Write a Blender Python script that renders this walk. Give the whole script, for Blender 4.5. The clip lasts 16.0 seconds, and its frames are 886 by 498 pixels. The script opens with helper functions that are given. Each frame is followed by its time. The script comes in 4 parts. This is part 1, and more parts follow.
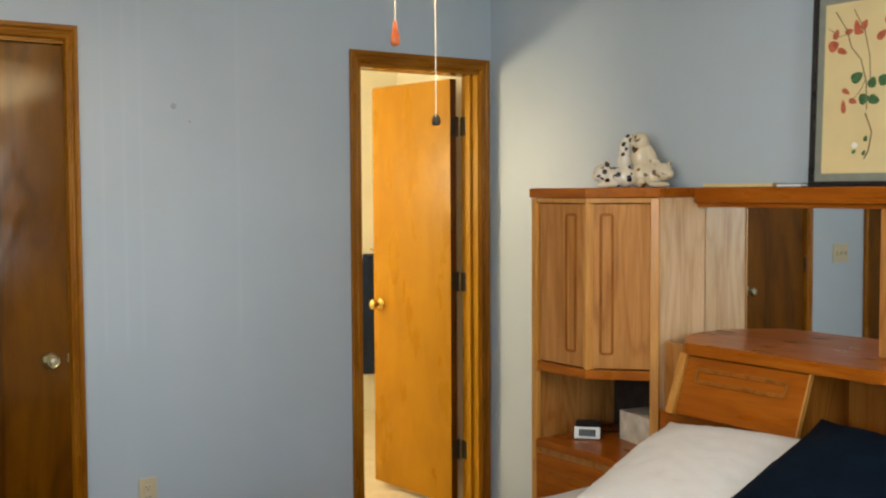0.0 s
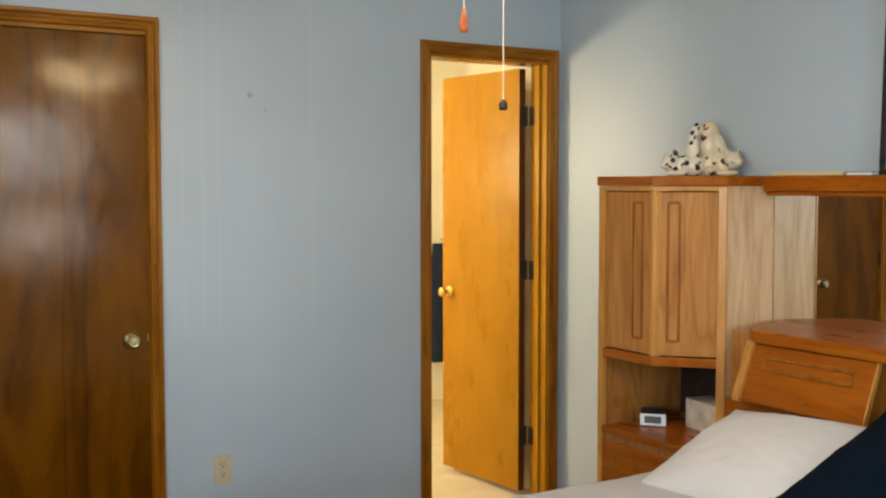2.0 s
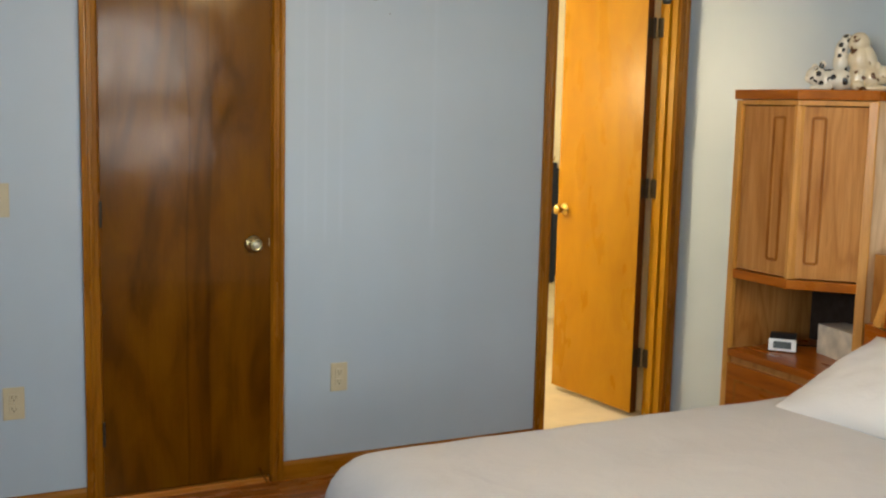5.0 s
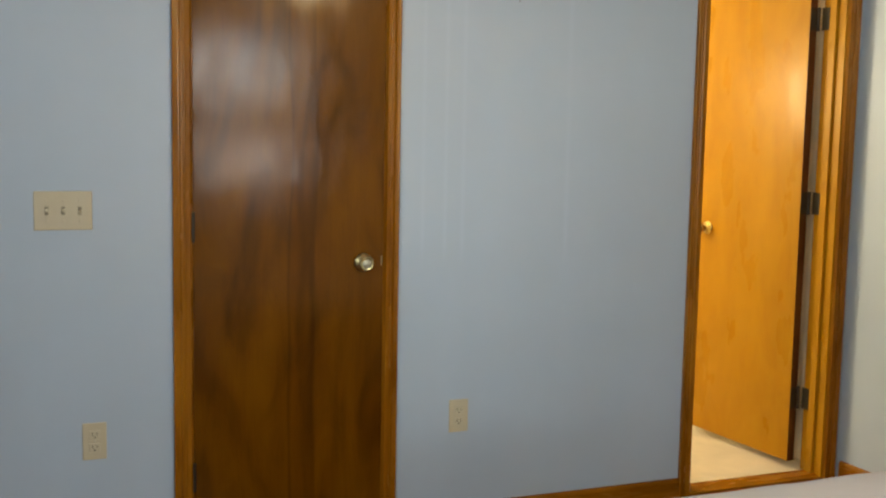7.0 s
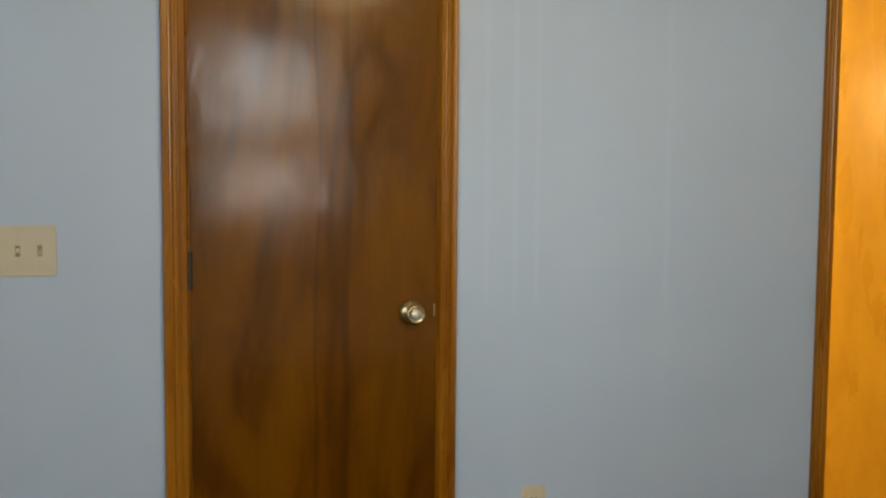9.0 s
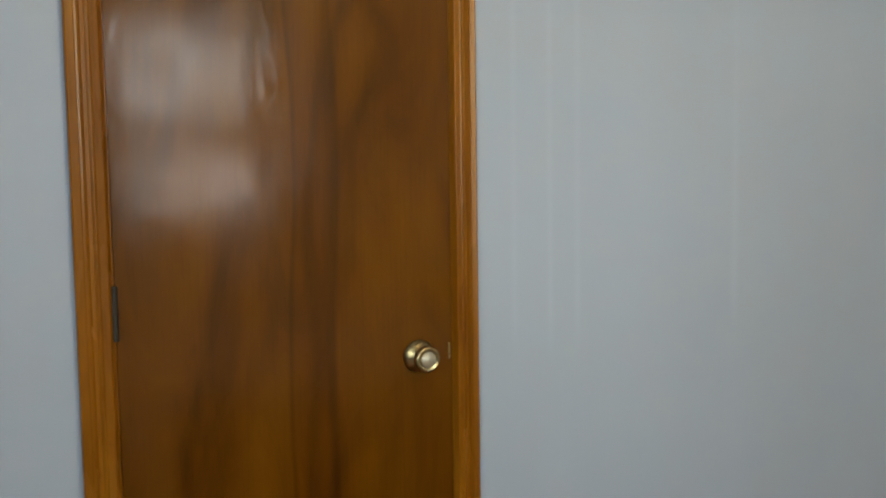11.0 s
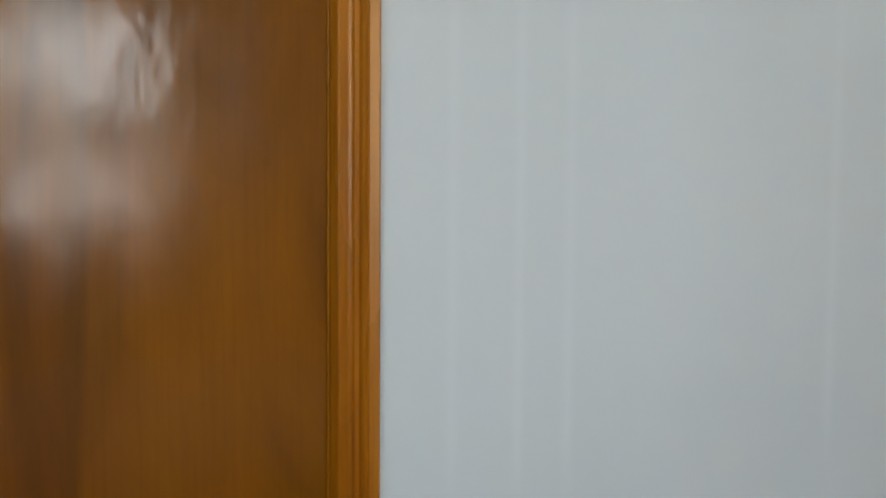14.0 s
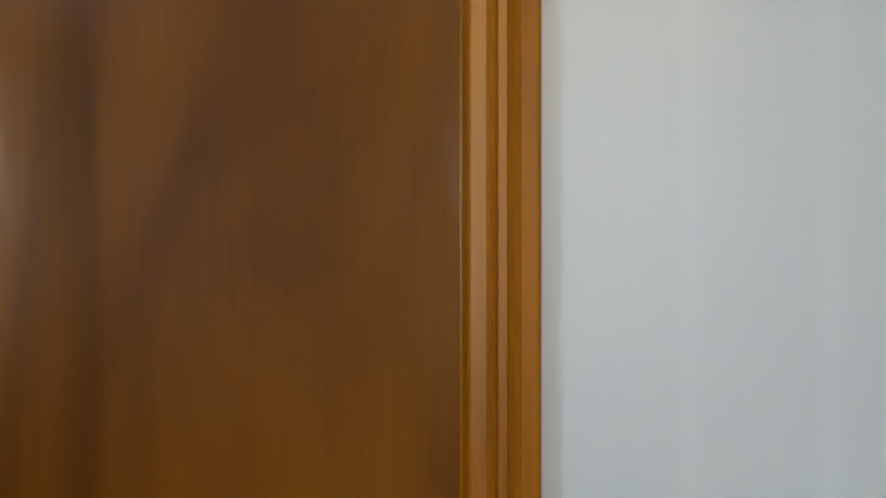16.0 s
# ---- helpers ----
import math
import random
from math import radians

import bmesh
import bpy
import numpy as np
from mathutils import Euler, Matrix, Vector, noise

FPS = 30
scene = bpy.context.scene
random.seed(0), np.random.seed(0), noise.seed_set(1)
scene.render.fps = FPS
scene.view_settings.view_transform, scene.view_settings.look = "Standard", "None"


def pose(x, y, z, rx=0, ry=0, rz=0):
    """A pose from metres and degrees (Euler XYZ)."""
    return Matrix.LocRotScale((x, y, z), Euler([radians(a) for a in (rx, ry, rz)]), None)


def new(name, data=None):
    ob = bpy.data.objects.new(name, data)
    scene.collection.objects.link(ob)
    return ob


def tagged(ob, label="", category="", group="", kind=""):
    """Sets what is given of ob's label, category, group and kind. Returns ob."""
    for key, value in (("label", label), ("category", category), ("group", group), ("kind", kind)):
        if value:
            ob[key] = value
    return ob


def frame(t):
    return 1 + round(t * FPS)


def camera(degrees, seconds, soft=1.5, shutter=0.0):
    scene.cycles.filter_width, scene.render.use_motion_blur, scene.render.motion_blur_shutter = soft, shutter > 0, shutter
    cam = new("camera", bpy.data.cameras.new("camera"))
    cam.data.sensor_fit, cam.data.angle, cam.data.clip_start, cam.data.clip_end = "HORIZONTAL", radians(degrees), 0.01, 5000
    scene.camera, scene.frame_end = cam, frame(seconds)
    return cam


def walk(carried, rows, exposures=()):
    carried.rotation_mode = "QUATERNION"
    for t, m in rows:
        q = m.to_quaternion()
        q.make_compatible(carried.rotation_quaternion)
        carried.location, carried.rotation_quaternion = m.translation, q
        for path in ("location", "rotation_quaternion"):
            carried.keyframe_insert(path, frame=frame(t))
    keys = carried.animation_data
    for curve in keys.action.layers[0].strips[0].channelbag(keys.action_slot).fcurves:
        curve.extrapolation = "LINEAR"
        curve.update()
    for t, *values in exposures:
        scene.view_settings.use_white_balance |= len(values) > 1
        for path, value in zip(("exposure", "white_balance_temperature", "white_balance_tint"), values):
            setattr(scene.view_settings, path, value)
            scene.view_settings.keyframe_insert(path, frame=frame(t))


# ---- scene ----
cam = camera(44.76, 16.0, soft=2.25)
# seconds, x, y, z, pitch, roll, yaw
PATH = [
    (0.0, -1.203, -3.946, 1.529, -3.09, 0.30, -35.59),
    (0.5, -1.209, -3.973, 1.542, -2.44, 0.24, -34.83),
    (1.0, -1.220, -3.988, 1.539, -2.29, 0.20, -33.97),
    (1.5, -1.215, -4.002, 1.527, -2.71, 0.13, -32.76),
    (2.0, -1.233, -4.007, 1.504, -3.39, 0.03, -31.81),
    (2.5, -1.252, -4.006, 1.476, -4.00, -0.16, -30.99),
    (3.0, -1.279, -4.005, 1.453, -4.62, -0.36, -30.32),
    (3.5, -1.310, -4.003, 1.447, -5.49, -0.49, -29.64),
    (6.0, -1.276, -3.656, 1.414, -7.83, -1.46, -24.56),
    (6.5, -1.227, -3.521, 1.367, -6.82, -1.05, -23.11),
    (7.0, -1.179, -3.338, 1.345, -6.03, -1.07, -21.78),
    (7.5, -1.091, -3.168, 1.310, -5.00, -0.75, -20.12),
    (8.0, -1.003, -2.995, 1.323, -5.00, -0.55, -18.57),
    (10.5, -0.966, -1.973, 1.301, -4.77, 0.39, -24.43),
    (11.0, -0.910, -1.831, 1.315, -5.34, 0.80, -24.83),
    (11.5, -0.810, -1.603, 1.312, -5.80, 1.73, -25.22),
    (12.0, -0.792, -1.497, 1.343, -6.58, 2.02, -26.59),
    (12.5, -0.726, -1.374, 1.357, -6.59, 1.39, -26.59),
    (13.0, -0.621, -1.223, 1.344, -5.81, 1.13, -26.15),
    (13.5, -0.550, -1.112, 1.304, -4.45, 1.84, -27.28),
    (14.0, -0.426, -0.963, 1.284, -4.45, -0.44, -27.50),
    (14.5, -0.239, -0.651, 1.290, -3.65, -0.84, -25.68),
    (15.0, -0.208, -0.586, 1.315, -1.74, 0.21, -23.87),
    (15.5, -0.141, -0.608, 1.343, -0.37, 0.57, -13.94),
    (16.0, -0.015, -0.635, 1.362, -0.15, 0.01, 3.85),
]

walk(cam, [(t, pose(x, y, z, 90 + p, r, w)) for t, x, y, z, p, r, w in PATH],
     exposures=[(0.0, -0.18), (3.0, -0.06), (6.5, -0.11), (8.0, -0.14), (11.0, -0.10), (13.0, 0.10), (14.0, 0.16), (15.0, 0.20), (15.5, 0.12), (16.0, -0.02)])

# ---- world and lights ----
SUN_UP, SUN_TURN = 5.2, 3.7      # a low, hazy sun that shines level through the south window
world = bpy.data.worlds.new("sky_world")
scene.world = world
world.use_nodes = True
wn = world.node_tree.nodes
sky = wn.new("ShaderNodeTexSky")
sky.sky_type = "NISHITA"
sky.sun_disc = False
sky.sun_elevation, sky.sun_rotation = radians(SUN_UP), radians(180 - SUN_TURN)
world.node_tree.links.new(sky.outputs["Color"], wn["Background"].inputs["Color"])
wn["Background"].inputs["Strength"].default_value = 0.12


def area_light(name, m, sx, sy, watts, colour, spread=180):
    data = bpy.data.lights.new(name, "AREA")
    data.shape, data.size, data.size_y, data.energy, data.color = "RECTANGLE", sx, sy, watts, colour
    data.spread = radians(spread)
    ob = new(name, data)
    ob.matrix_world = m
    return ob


def point_light(name, at, watts, colour, radius):
    data = bpy.data.lights.new(name, "POINT")
    data.energy, data.color, data.shadow_soft_size = watts, colour, radius
    ob = new(name, data)
    ob.location = at
    return ob


WIN_X0, WIN_X1, WIN_Z0, WIN_Z1 = 0.00, 0.88, 0.93, 2.10
W2_Y0, W2_Y1, W2_Z0 = -3.95, -2.65, 1.22
SOUTH_Y, EAST_X, WEST_X, CEIL_Z = -4.60, 1.898, -2.45, 2.44
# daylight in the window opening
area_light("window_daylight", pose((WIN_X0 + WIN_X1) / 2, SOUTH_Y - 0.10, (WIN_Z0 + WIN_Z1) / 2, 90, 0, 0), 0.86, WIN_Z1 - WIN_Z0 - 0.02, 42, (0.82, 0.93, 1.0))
# added side light from the west, where no window is seen
area_light("added_side_daylight", pose(WEST_X - 0.10, (W2_Y0 + W2_Y1) / 2, (W2_Z0 + WIN_Z1) / 2, 90, 0, -90), W2_Y1 - W2_Y0, WIN_Z1 - W2_Z0, 94, (0.82, 0.93, 1.0))
sun_data = bpy.data.lights.new("hazy_sun", "SUN")
sun_data.energy, sun_data.angle, sun_data.color = 0.66, radians(15), (0.66, 0.87, 1.0)
new("hazy_sun", sun_data).matrix_world = pose(0.44, SOUTH_Y - 3.0, 2.0, 90 - SUN_UP, 0, SUN_TURN)
# warm lamps: the fan's bulbs and the vanity fixture in the next room
FAN = (0.195, -1.90)
point_light("vanity_bulb_light", (0.40, 1.20, 1.62), 70, (1.0, 0.86, 0.62), 0.16)

# ---- materials ----


def mat_new(name):
    m = bpy.data.materials.new(name)
    m.use_nodes = True
    t = m.node_tree
    return m, t, t.nodes["Principled BSDF"]


def nd(t, kind, **kw):
    n = t.nodes.new(kind)
    for k, v in kw.items():
        n.inputs[k.replace("_", " ")].default_value = v
    return n


def coords(t, scale, rot=(0, 0, 0)):
    c = t.nodes.new("ShaderNodeTexCoord")
    mp = t.nodes.new("ShaderNodeMapping")
    mp.inputs["Scale"].default_value = scale
    mp.inputs["Rotation"].default_value = rot
    t.links.new(c.outputs["Object"], mp.inputs["Vector"])
    return mp.outputs["Vector"]


def ramp(t, fac, stops):
    r = t.nodes.new("ShaderNodeValToRGB")
    e = r.color_ramp.elements
    while len(e) < len(stops):
        e.new(0.5)
    for el, (p, c) in zip(e, stops):
        el.position, el.color = p, (*c, 1) if len(c) == 3 else c
    t.links.new(fac, r.inputs["Fac"])
    return r.outputs["Color"]


def bump(t, height, strength, dist, bsdf):
    b = t.nodes.new("ShaderNodeBump")
    b.inputs["Strength"].default_value, b.inputs["Distance"].default_value = strength, dist
    t.links.new(height, b.inputs["Height"])
    t.links.new(b.outputs["Normal"], bsdf.inputs["Normal"])
    return b


def mix(t, a, b, fac, mode="MIX"):
    m = t.nodes.new("ShaderNodeMix")
    m.data_type, m.blend_type = "RGBA", mode
    for v, i in ((a, 6), (b, 7), (fac, 0)):
        if hasattr(v, "links"):
            t.links.new(v, m.inputs[i])
        else:
            m.inputs[i].default_value = (*v, 1) if isinstance(v, tuple) else v
    return m.outputs[2]


def rough_var(t, bsdf, lo, hi, vec, scale):
    n = nd(t, "ShaderNodeTexNoise", Scale=scale, Detail=4.0)
    t.links.new(vec, n.inputs["Vector"])
    r = t.nodes.new("ShaderNodeMapRange")
    r.inputs["From Min"].default_value, r.inputs["From Max"].default_value = 0.3, 0.7
    r.inputs["To Min"].default_value, r.inputs["To Max"].default_value = lo, hi
    t.links.new(n.outputs["Fac"], r.inputs["Value"])
    t.links.new(r.outputs["Result"], bsdf.inputs["Roughness"])


def plain(name, col, rough=0.5, metal=0.0, var=0.08, scale=30.0, bmp=0.0, spec=0.5):
    """A surface of one colour with mottling and fine relief."""
    m, t, b = mat_new(name)
    v = coords(t, (1, 1, 1))
    n = nd(t, "ShaderNodeTexNoise", Scale=scale, Detail=5.0)
    t.links.new(v, n.inputs["Vector"])
    lo = tuple(c * (1 - var) for c in col)
    hi = tuple(min(1, c * (1 + var)) for c in col)
    t.links.new(ramp(t, n.outputs["Fac"], [(0.3, lo), (0.7, hi)]), b.inputs["Base Color"])
    b.inputs["Metallic"].default_value = metal
    b.inputs["Specular IOR Level"].default_value = spec
    rough_var(t, b, rough * 0.85, min(1, rough * 1.15), v, scale * 0.4)
    if bmp:
        bump(t, n.outputs["Fac"], bmp, 0.002, b)
    return m


def wood(name, dark, mid, light, axis="z", rough=0.3, scale=1.0, bmp=0.08, strips=0.0, spec=0.5, rings=9.0, fig=0.5, pore=0.4, wavy=0.0, along=0.38, tint=(1.0, 1.0, 1.0)):
    """Wood with long grain along one axis: cathedral figure from bent growth rings, fine pores and, with strips, veneer leaves of differing tone."""
    m, t, b = mat_new(name)
    k = "xyz".index(axis)
    s = [2.6, 2.6, 2.6]
    s[k] = along
    fine = [150.0, 150.0, 150.0]
    fine[k] = 4.0
    v = coords(t, tuple(q * scale for q in s))
    n1 = nd(t, "ShaderNodeTexNoise", Scale=1.0, Detail=2.5, Roughness=0.5, Distortion=0.35)
    t.links.new(v, n1.inputs["Vector"])
    n3 = nd(t, "ShaderNodeTexNoise", Scale=2.7, Detail=6.0, Roughness=0.6, Distortion=0.8)
    t.links.new(v, n3.inputs["Vector"])
    n2 = nd(t, "ShaderNodeTexNoise", Scale=1.0, Detail=3.0, Roughness=0.6)
    t.links.new(coords(t, tuple(q * min(scale, 1.5) for q in fine)), n2.inputs["Vector"])
    mu = t.nodes.new("ShaderNodeMath")
    mu.operation = "MULTIPLY"
    mu.inputs[1].default_value = rings * 6.283
    t.links.new(n1.outputs["Fac"], mu.inputs[0])
    si = t.nodes.new("ShaderNodeMath")
    si.operation = "SINE"
    t.links.new(mu.outputs[0], si.inputs[0])
    mp = t.nodes.new("ShaderNodeMapRange")
    mp.inputs["From Min"].default_value = -1.0
    t.links.new(si.outputs[0], mp.inputs["Value"])
    base = ramp(t, n3.outputs["Fac"], [(0.28, dark), (0.5, mid), (0.74, light)])
    rings_col = ramp(t, mp.outputs["Result"], [(0.0, dark), (0.22, mid), (1.0, light)])
    col = mix(t, base, rings_col, fig)
    pores = ramp(t, n2.outputs["Fac"], [(0.34, (0.62, 0.55, 0.5)), (0.52, (1, 1, 1))])
    col = mix(t, col, pores, pore, "MULTIPLY")
    if strips:
        c = t.nodes.new("ShaderNodeTexCoord")
        wob = nd(t, "ShaderNodeTexNoise", Scale=1.1, Detail=1.5)
        t.links.new(c.outputs["Object"], wob.inputs["Vector"])
        sx = t.nodes.new("ShaderNodeSeparateXYZ")
        t.links.new(c.outputs["Object"], sx.inputs["Vector"])
        ma = t.nodes.new("ShaderNodeMath")
        ma.operation = "MULTIPLY_ADD"
        ma.inputs[1].default_value = 0.09
        t.links.new(wob.outputs["Fac"], ma.inputs[0])
        t.links.new(sx.outputs["X"], ma.inputs[2])
        mr = t.nodes.new("ShaderNodeMapRange")
        mr.inputs["From Min"].default_value, mr.inputs["From Max"].default_value = -0.26, 0.35
        t.links.new(ma.outputs[0], mr.inputs["Value"])
        band = ramp(t, mr.outputs["Result"], [(0.0, (0.90,) * 3), (0.20, (1.0,) * 3), (0.488, (1.0,) * 3), (0.497, (0.52, 0.45, 0.40)), (0.512, (0.88, 0.83, 0.78)), (0.60, (0.84, 0.78, 0.72)), (0.63, (0.60, 0.52, 0.48)), (0.645, (1.0,) * 3), (1.0, (0.94,) * 3)])
        col = mix(t, col, band, strips, "MULTIPLY")
    t.links.new(col, b.inputs["Base Color"])
    b.inputs["Specular IOR Level"].default_value = spec
    b.inputs["Specular Tint"].default_value = (*tint, 1)
    rough_var(t, b, rough * 0.8, rough * 1.25, v, 3.0)
    bump(t, n2.outputs["Fac"], bmp, 0.0006, b)
    if wavy:
        # thin gloss varnish over softly scattering stained veneer
        b.inputs["Specular Tint"].default_value = (1.0, 0.66, 0.20, 1)
        b.inputs["Coat Weight"].default_value = 0.33
        # the gloss is worn unevenly
        worn = nd(t, "ShaderNodeTexNoise", Scale=11.0, Detail=5.0, Roughness=0.6)
        t.links.new(coords(t, (1, 1, 0.6)), worn.inputs["Vector"])
        wr = t.nodes.new("ShaderNodeMapRange")
        wr.inputs["From Min"].default_value, wr.inputs["From Max"].default_value = 0.32, 0.68
        wr.inputs["To Min"].default_value, wr.inputs["To Max"].default_value = 0.095, 0.185
        t.links.new(worn.outputs["Fac"], wr.inputs["Value"])
        t.links.new(wr.outputs["Result"], b.inputs["Coat Roughness"])
        # varnish that has sunk and rippled over the veneer
        rip = nd(t, "ShaderNodeTexNoise", Scale=1.0, Detail=3.0, Roughness=0.55)
        q = [17.0, 17.0, 17.0]
        q[k] = 9.0
        t.links.new(coords(t, tuple(q)), rip.inputs["Vector"])
        fine_bump = b.inputs["Normal"].links[0].from_node
        wb = t.nodes.new("ShaderNodeBump")
        wb.inputs["Strength"].default_value = 0.12 * wavy
        wb.inputs["Distance"].default_value = 0.006
        t.links.new(rip.outputs["Fac"], wb.inputs["Height"])
        t.links.new(wb.outputs["Normal"], fine_bump.inputs["Normal"])
        t.links.new(wb.outputs["Normal"], b.inputs["Coat Normal"])
    return m


def paint_wall(name, col, rough, glints=False):
    """Rolled satin paint: orange-peel relief, faint mottling, scuffs and roller laps."""
    m, t, b = mat_new(name)
    v = coords(t, (1, 1, 1))
    big = nd(t, "ShaderNodeTexNoise", Scale=1.7, Detail=4.0)
    peel = nd(t, "ShaderNodeTexNoise", Scale=190.0, Detail=2.0)
    lap = nd(t, "ShaderNodeTexNoise", Scale=1.0, Detail=2.0)
    for n in (big, peel):
        t.links.new(v, n.inputs["Vector"])
    t.links.new(coords(t, (9, 9, 0.25)), lap.inputs["Vector"])
    c1 = ramp(t, big.outputs["Fac"], [(0.3, tuple(q * 0.955 for q in col)), (0.7, tuple(q * 1.03 for q in col))])
    c2 = ramp(t, lap.outputs["Fac"], [(0.35, (0.988,) * 3), (0.65, (1.0,) * 3)])
    t.links.new(mix(t, c1, c2, 1.0, "MULTIPLY"), b.inputs["Base Color"])
    rough_var(t, b, rough * 0.93, rough * 1.08, coords(t, (1.3, 1.3, 1.3)), 1.0)
    if glints:
        # upright glints on the satin wall, painted in as slightly paler lines
        sp = t.nodes.new("ShaderNodeSeparateXYZ")
        t.links.new(v, sp.inputs["Vector"])
        on, dk = (1, 1, 1), (0, 0, 0)
        xs = ramp(t, sp.outputs["X"], [(0.077, dk), (0.087, on), (0.097, dk), (0.157, dk), (0.167, on), (0.177, dk), (0.219, dk), (0.231, on), (0.241, dk), (0.611, dk), (0.625, on), (0.639, dk)])
        zs = ramp(t, sp.outputs["Z"], [(0.90, dk), (0.99, on)])
        brk = ramp(t, lap.outputs["Fac"], [(0.2, (0.5,) * 3), (0.8, on)])
        mask = mix(t, mix(t, xs, zs, 1.0, "MULTIPLY"), brk, 1.0, "MULTIPLY")
        pale = mix(t, b.inputs["Base Color"].links[0].from_socket, tuple(q * 1.045 for q in col), mask)
        t.links.new(pale, b.inputs["Base Color"])
    bump(t, peel.outputs["Fac"], 0.10, 0.0008, b)
    return m


def glossy_metal(name, col, rough):
    return plain(name, col, rough, 1.0, 0.12, 60.0)


def glow(name, col, strength):
    m, t, b = mat_new(name)
    b.inputs["Base Color"].default_value = (0.9, 0.88, 0.82, 1)
    b.inputs["Emission Color"].default_value = (*col, 1)
    b.inputs["Emission Strength"].default_value = strength
    b.inputs["Roughness"].default_value = 0.35
    return m


def fabric(name, col, scale=420.0, var=0.10, crease=0.25, sheen=0.12, spec=0.2):
    m, t, b = mat_new(name)
    v = coords(t, (1, 1, 1))
    weave = nd(t, "ShaderNodeTexNoise", Scale=scale, Detail=2.0)
    cre = nd(t, "ShaderNodeTexNoise", Scale=6.0, Detail=5.0, Roughness=0.55, Distortion=0.6)
    for n in (weave, cre):
        t.links.new(v, n.inputs["Vector"])
    t.links.new(ramp(t, cre.outputs["Fac"], [(0.3, tuple(q * (1 - var) for q in col)), (0.7, col)]), b.inputs["Base Color"])
    b.inputs["Roughness"].default_value = 0.88
    b.inputs["Sheen Weight"].default_value = sheen
    b.inputs["Specular IOR Level"].default_value = spec
    b1 = bump(t, weave.outputs["Fac"], 0.15, 0.0008, b)
    b2 = t.nodes.new("ShaderNodeBump")
    b2.inputs["Strength"].default_value, b2.inputs["Distance"].default_value = crease, 0.02
    t.links.new(cre.outputs["Fac"], b2.inputs["Height"])
    t.links.new(b2.outputs["Normal"], b1.inputs["Normal"])
    return m


M_WALL = paint_wall("blue_grey_satin_paint", (0.402, 0.470, 0.524), 0.46)
M_WALL_N = paint_wall("blue_grey_glint_paint", (0.397, 0.471, 0.533), 0.37, True)
M_CEIL = plain("white_ceiling_paint", (0.84, 0.84, 0.83), 0.9, bmp=0.3, scale=60)
M_CREAM = paint_wall("cream_paint", (0.90, 0.85, 0.68), 0.5)
M_SLAB = wood("stained_lauan", (0.050, 0.0134, 0.0001), (0.106, 0.0334, 0.0003), (0.156, 0.0548, 0.0005), "z", 0.36, 1.3, 0.012, 0.72, 0.13, 5.0, 0.42, 0.22, wavy=1.0, along=0.7)
TRIM = ((0.160, 0.051, 0.0012), (0.250, 0.088, 0.0028), (0.325, 0.128, 0.006))
M_TRIM = wood("stained_trim", *TRIM, "z", 0.26, 2.2, 0.05, 0.0, 0.30, 5.0, 0.3, 0.3, tint=(1.0, 0.84, 0.58))
M_TRIM_X = wood("stained_trim_level", *TRIM, "x", 0.26, 2.2, 0.05, 0.0, 0.30, 5.0, 0.3, 0.3, tint=(1.0, 0.84, 0.58))
M_TRIM_Y = wood("stained_trim_deep", *TRIM, "y", 0.26, 2.2, 0.05, 0.0, 0.30, 5.0, 0.3, 0.3, tint=(1.0, 0.84, 0.58))
M_BIRCH = wood("varnished_birch", (0.300, 0.126, 0.0020), (0.345, 0.152, 0.003), (0.385, 0.178, 0.005), "z", 0.30, 1.0, 0.02, 0.0, 0.28, 3.0, 0.05, 0.05, along=1.1, tint=(1.0, 0.72, 0.30))
# dark red-brown that paints the shade on the open door's hinge edge
M_EDGE_SHADE = wood("edge_shade", (0.05, 0.010, 0.0005), (0.08, 0.018, 0.001), (0.11, 0.028, 0.002), "z", 0.45, 2.0)
M_OAK = wood("honey_oak", (0.29, 0.104, 0.016), (0.42, 0.174, 0.040), (0.50, 0.232, 0.064), "z", 0.36, 2.4, 0.18, 0.0, 0.36, 9.0, 0.42, 0.5, tint=(1.0, 0.85, 0.6))
# paler oak for edges, with their highlight put into the colour
M_OAK_EDGE_LIT = wood("lit_oak_edge", (0.40, 0.165, 0.022), (0.52, 0.235, 0.042), (0.60, 0.290, 0.062), "z", 0.32, 3.0, 0.15, 0.0, 0.4, 6.0, 0.2, 0.4)
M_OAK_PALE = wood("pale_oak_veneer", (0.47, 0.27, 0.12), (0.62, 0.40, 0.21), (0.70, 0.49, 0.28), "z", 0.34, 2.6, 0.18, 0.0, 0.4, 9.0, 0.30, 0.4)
M_OAK_Y = wood("honey_oak_level", (0.20, 0.044, 0.002), (0.31, 0.077, 0.003), (0.39, 0.112, 0.007), "y", 0.30, 2.8, 0.12, 0.0, 0.34, 6.0, 0.22, 0.25, tint=(1.0, 0.75, 0.4))
# same oak, darker: shade of grooves and recesses put into the colour
M_OAK_SHADE = wood("oak_shade_tone", (0.19, 0.056, 0.005), (0.27, 0.092, 0.010), (0.33, 0.122, 0.016), "z", 0.5, 2.2, spec=0.15)
M_FLOOR = wood("oak_floor", (0.15, 0.040, 0.004), (0.26, 0.080, 0.009), (0.36, 0.125, 0.018), "x", 0.25, 2.4, 0.08, 0.0, 0.4, 7.0, 0.4, 0.4)
M_FLOOR_EDGE = wood("oak_threshold", (0.30, 0.095, 0.010), (0.42, 0.150, 0.018), (0.50, 0.200, 0.030), "x", 0.25, 2.4, 0.08, 0.0, 0.4, 7.0, 0.3, 0.3)
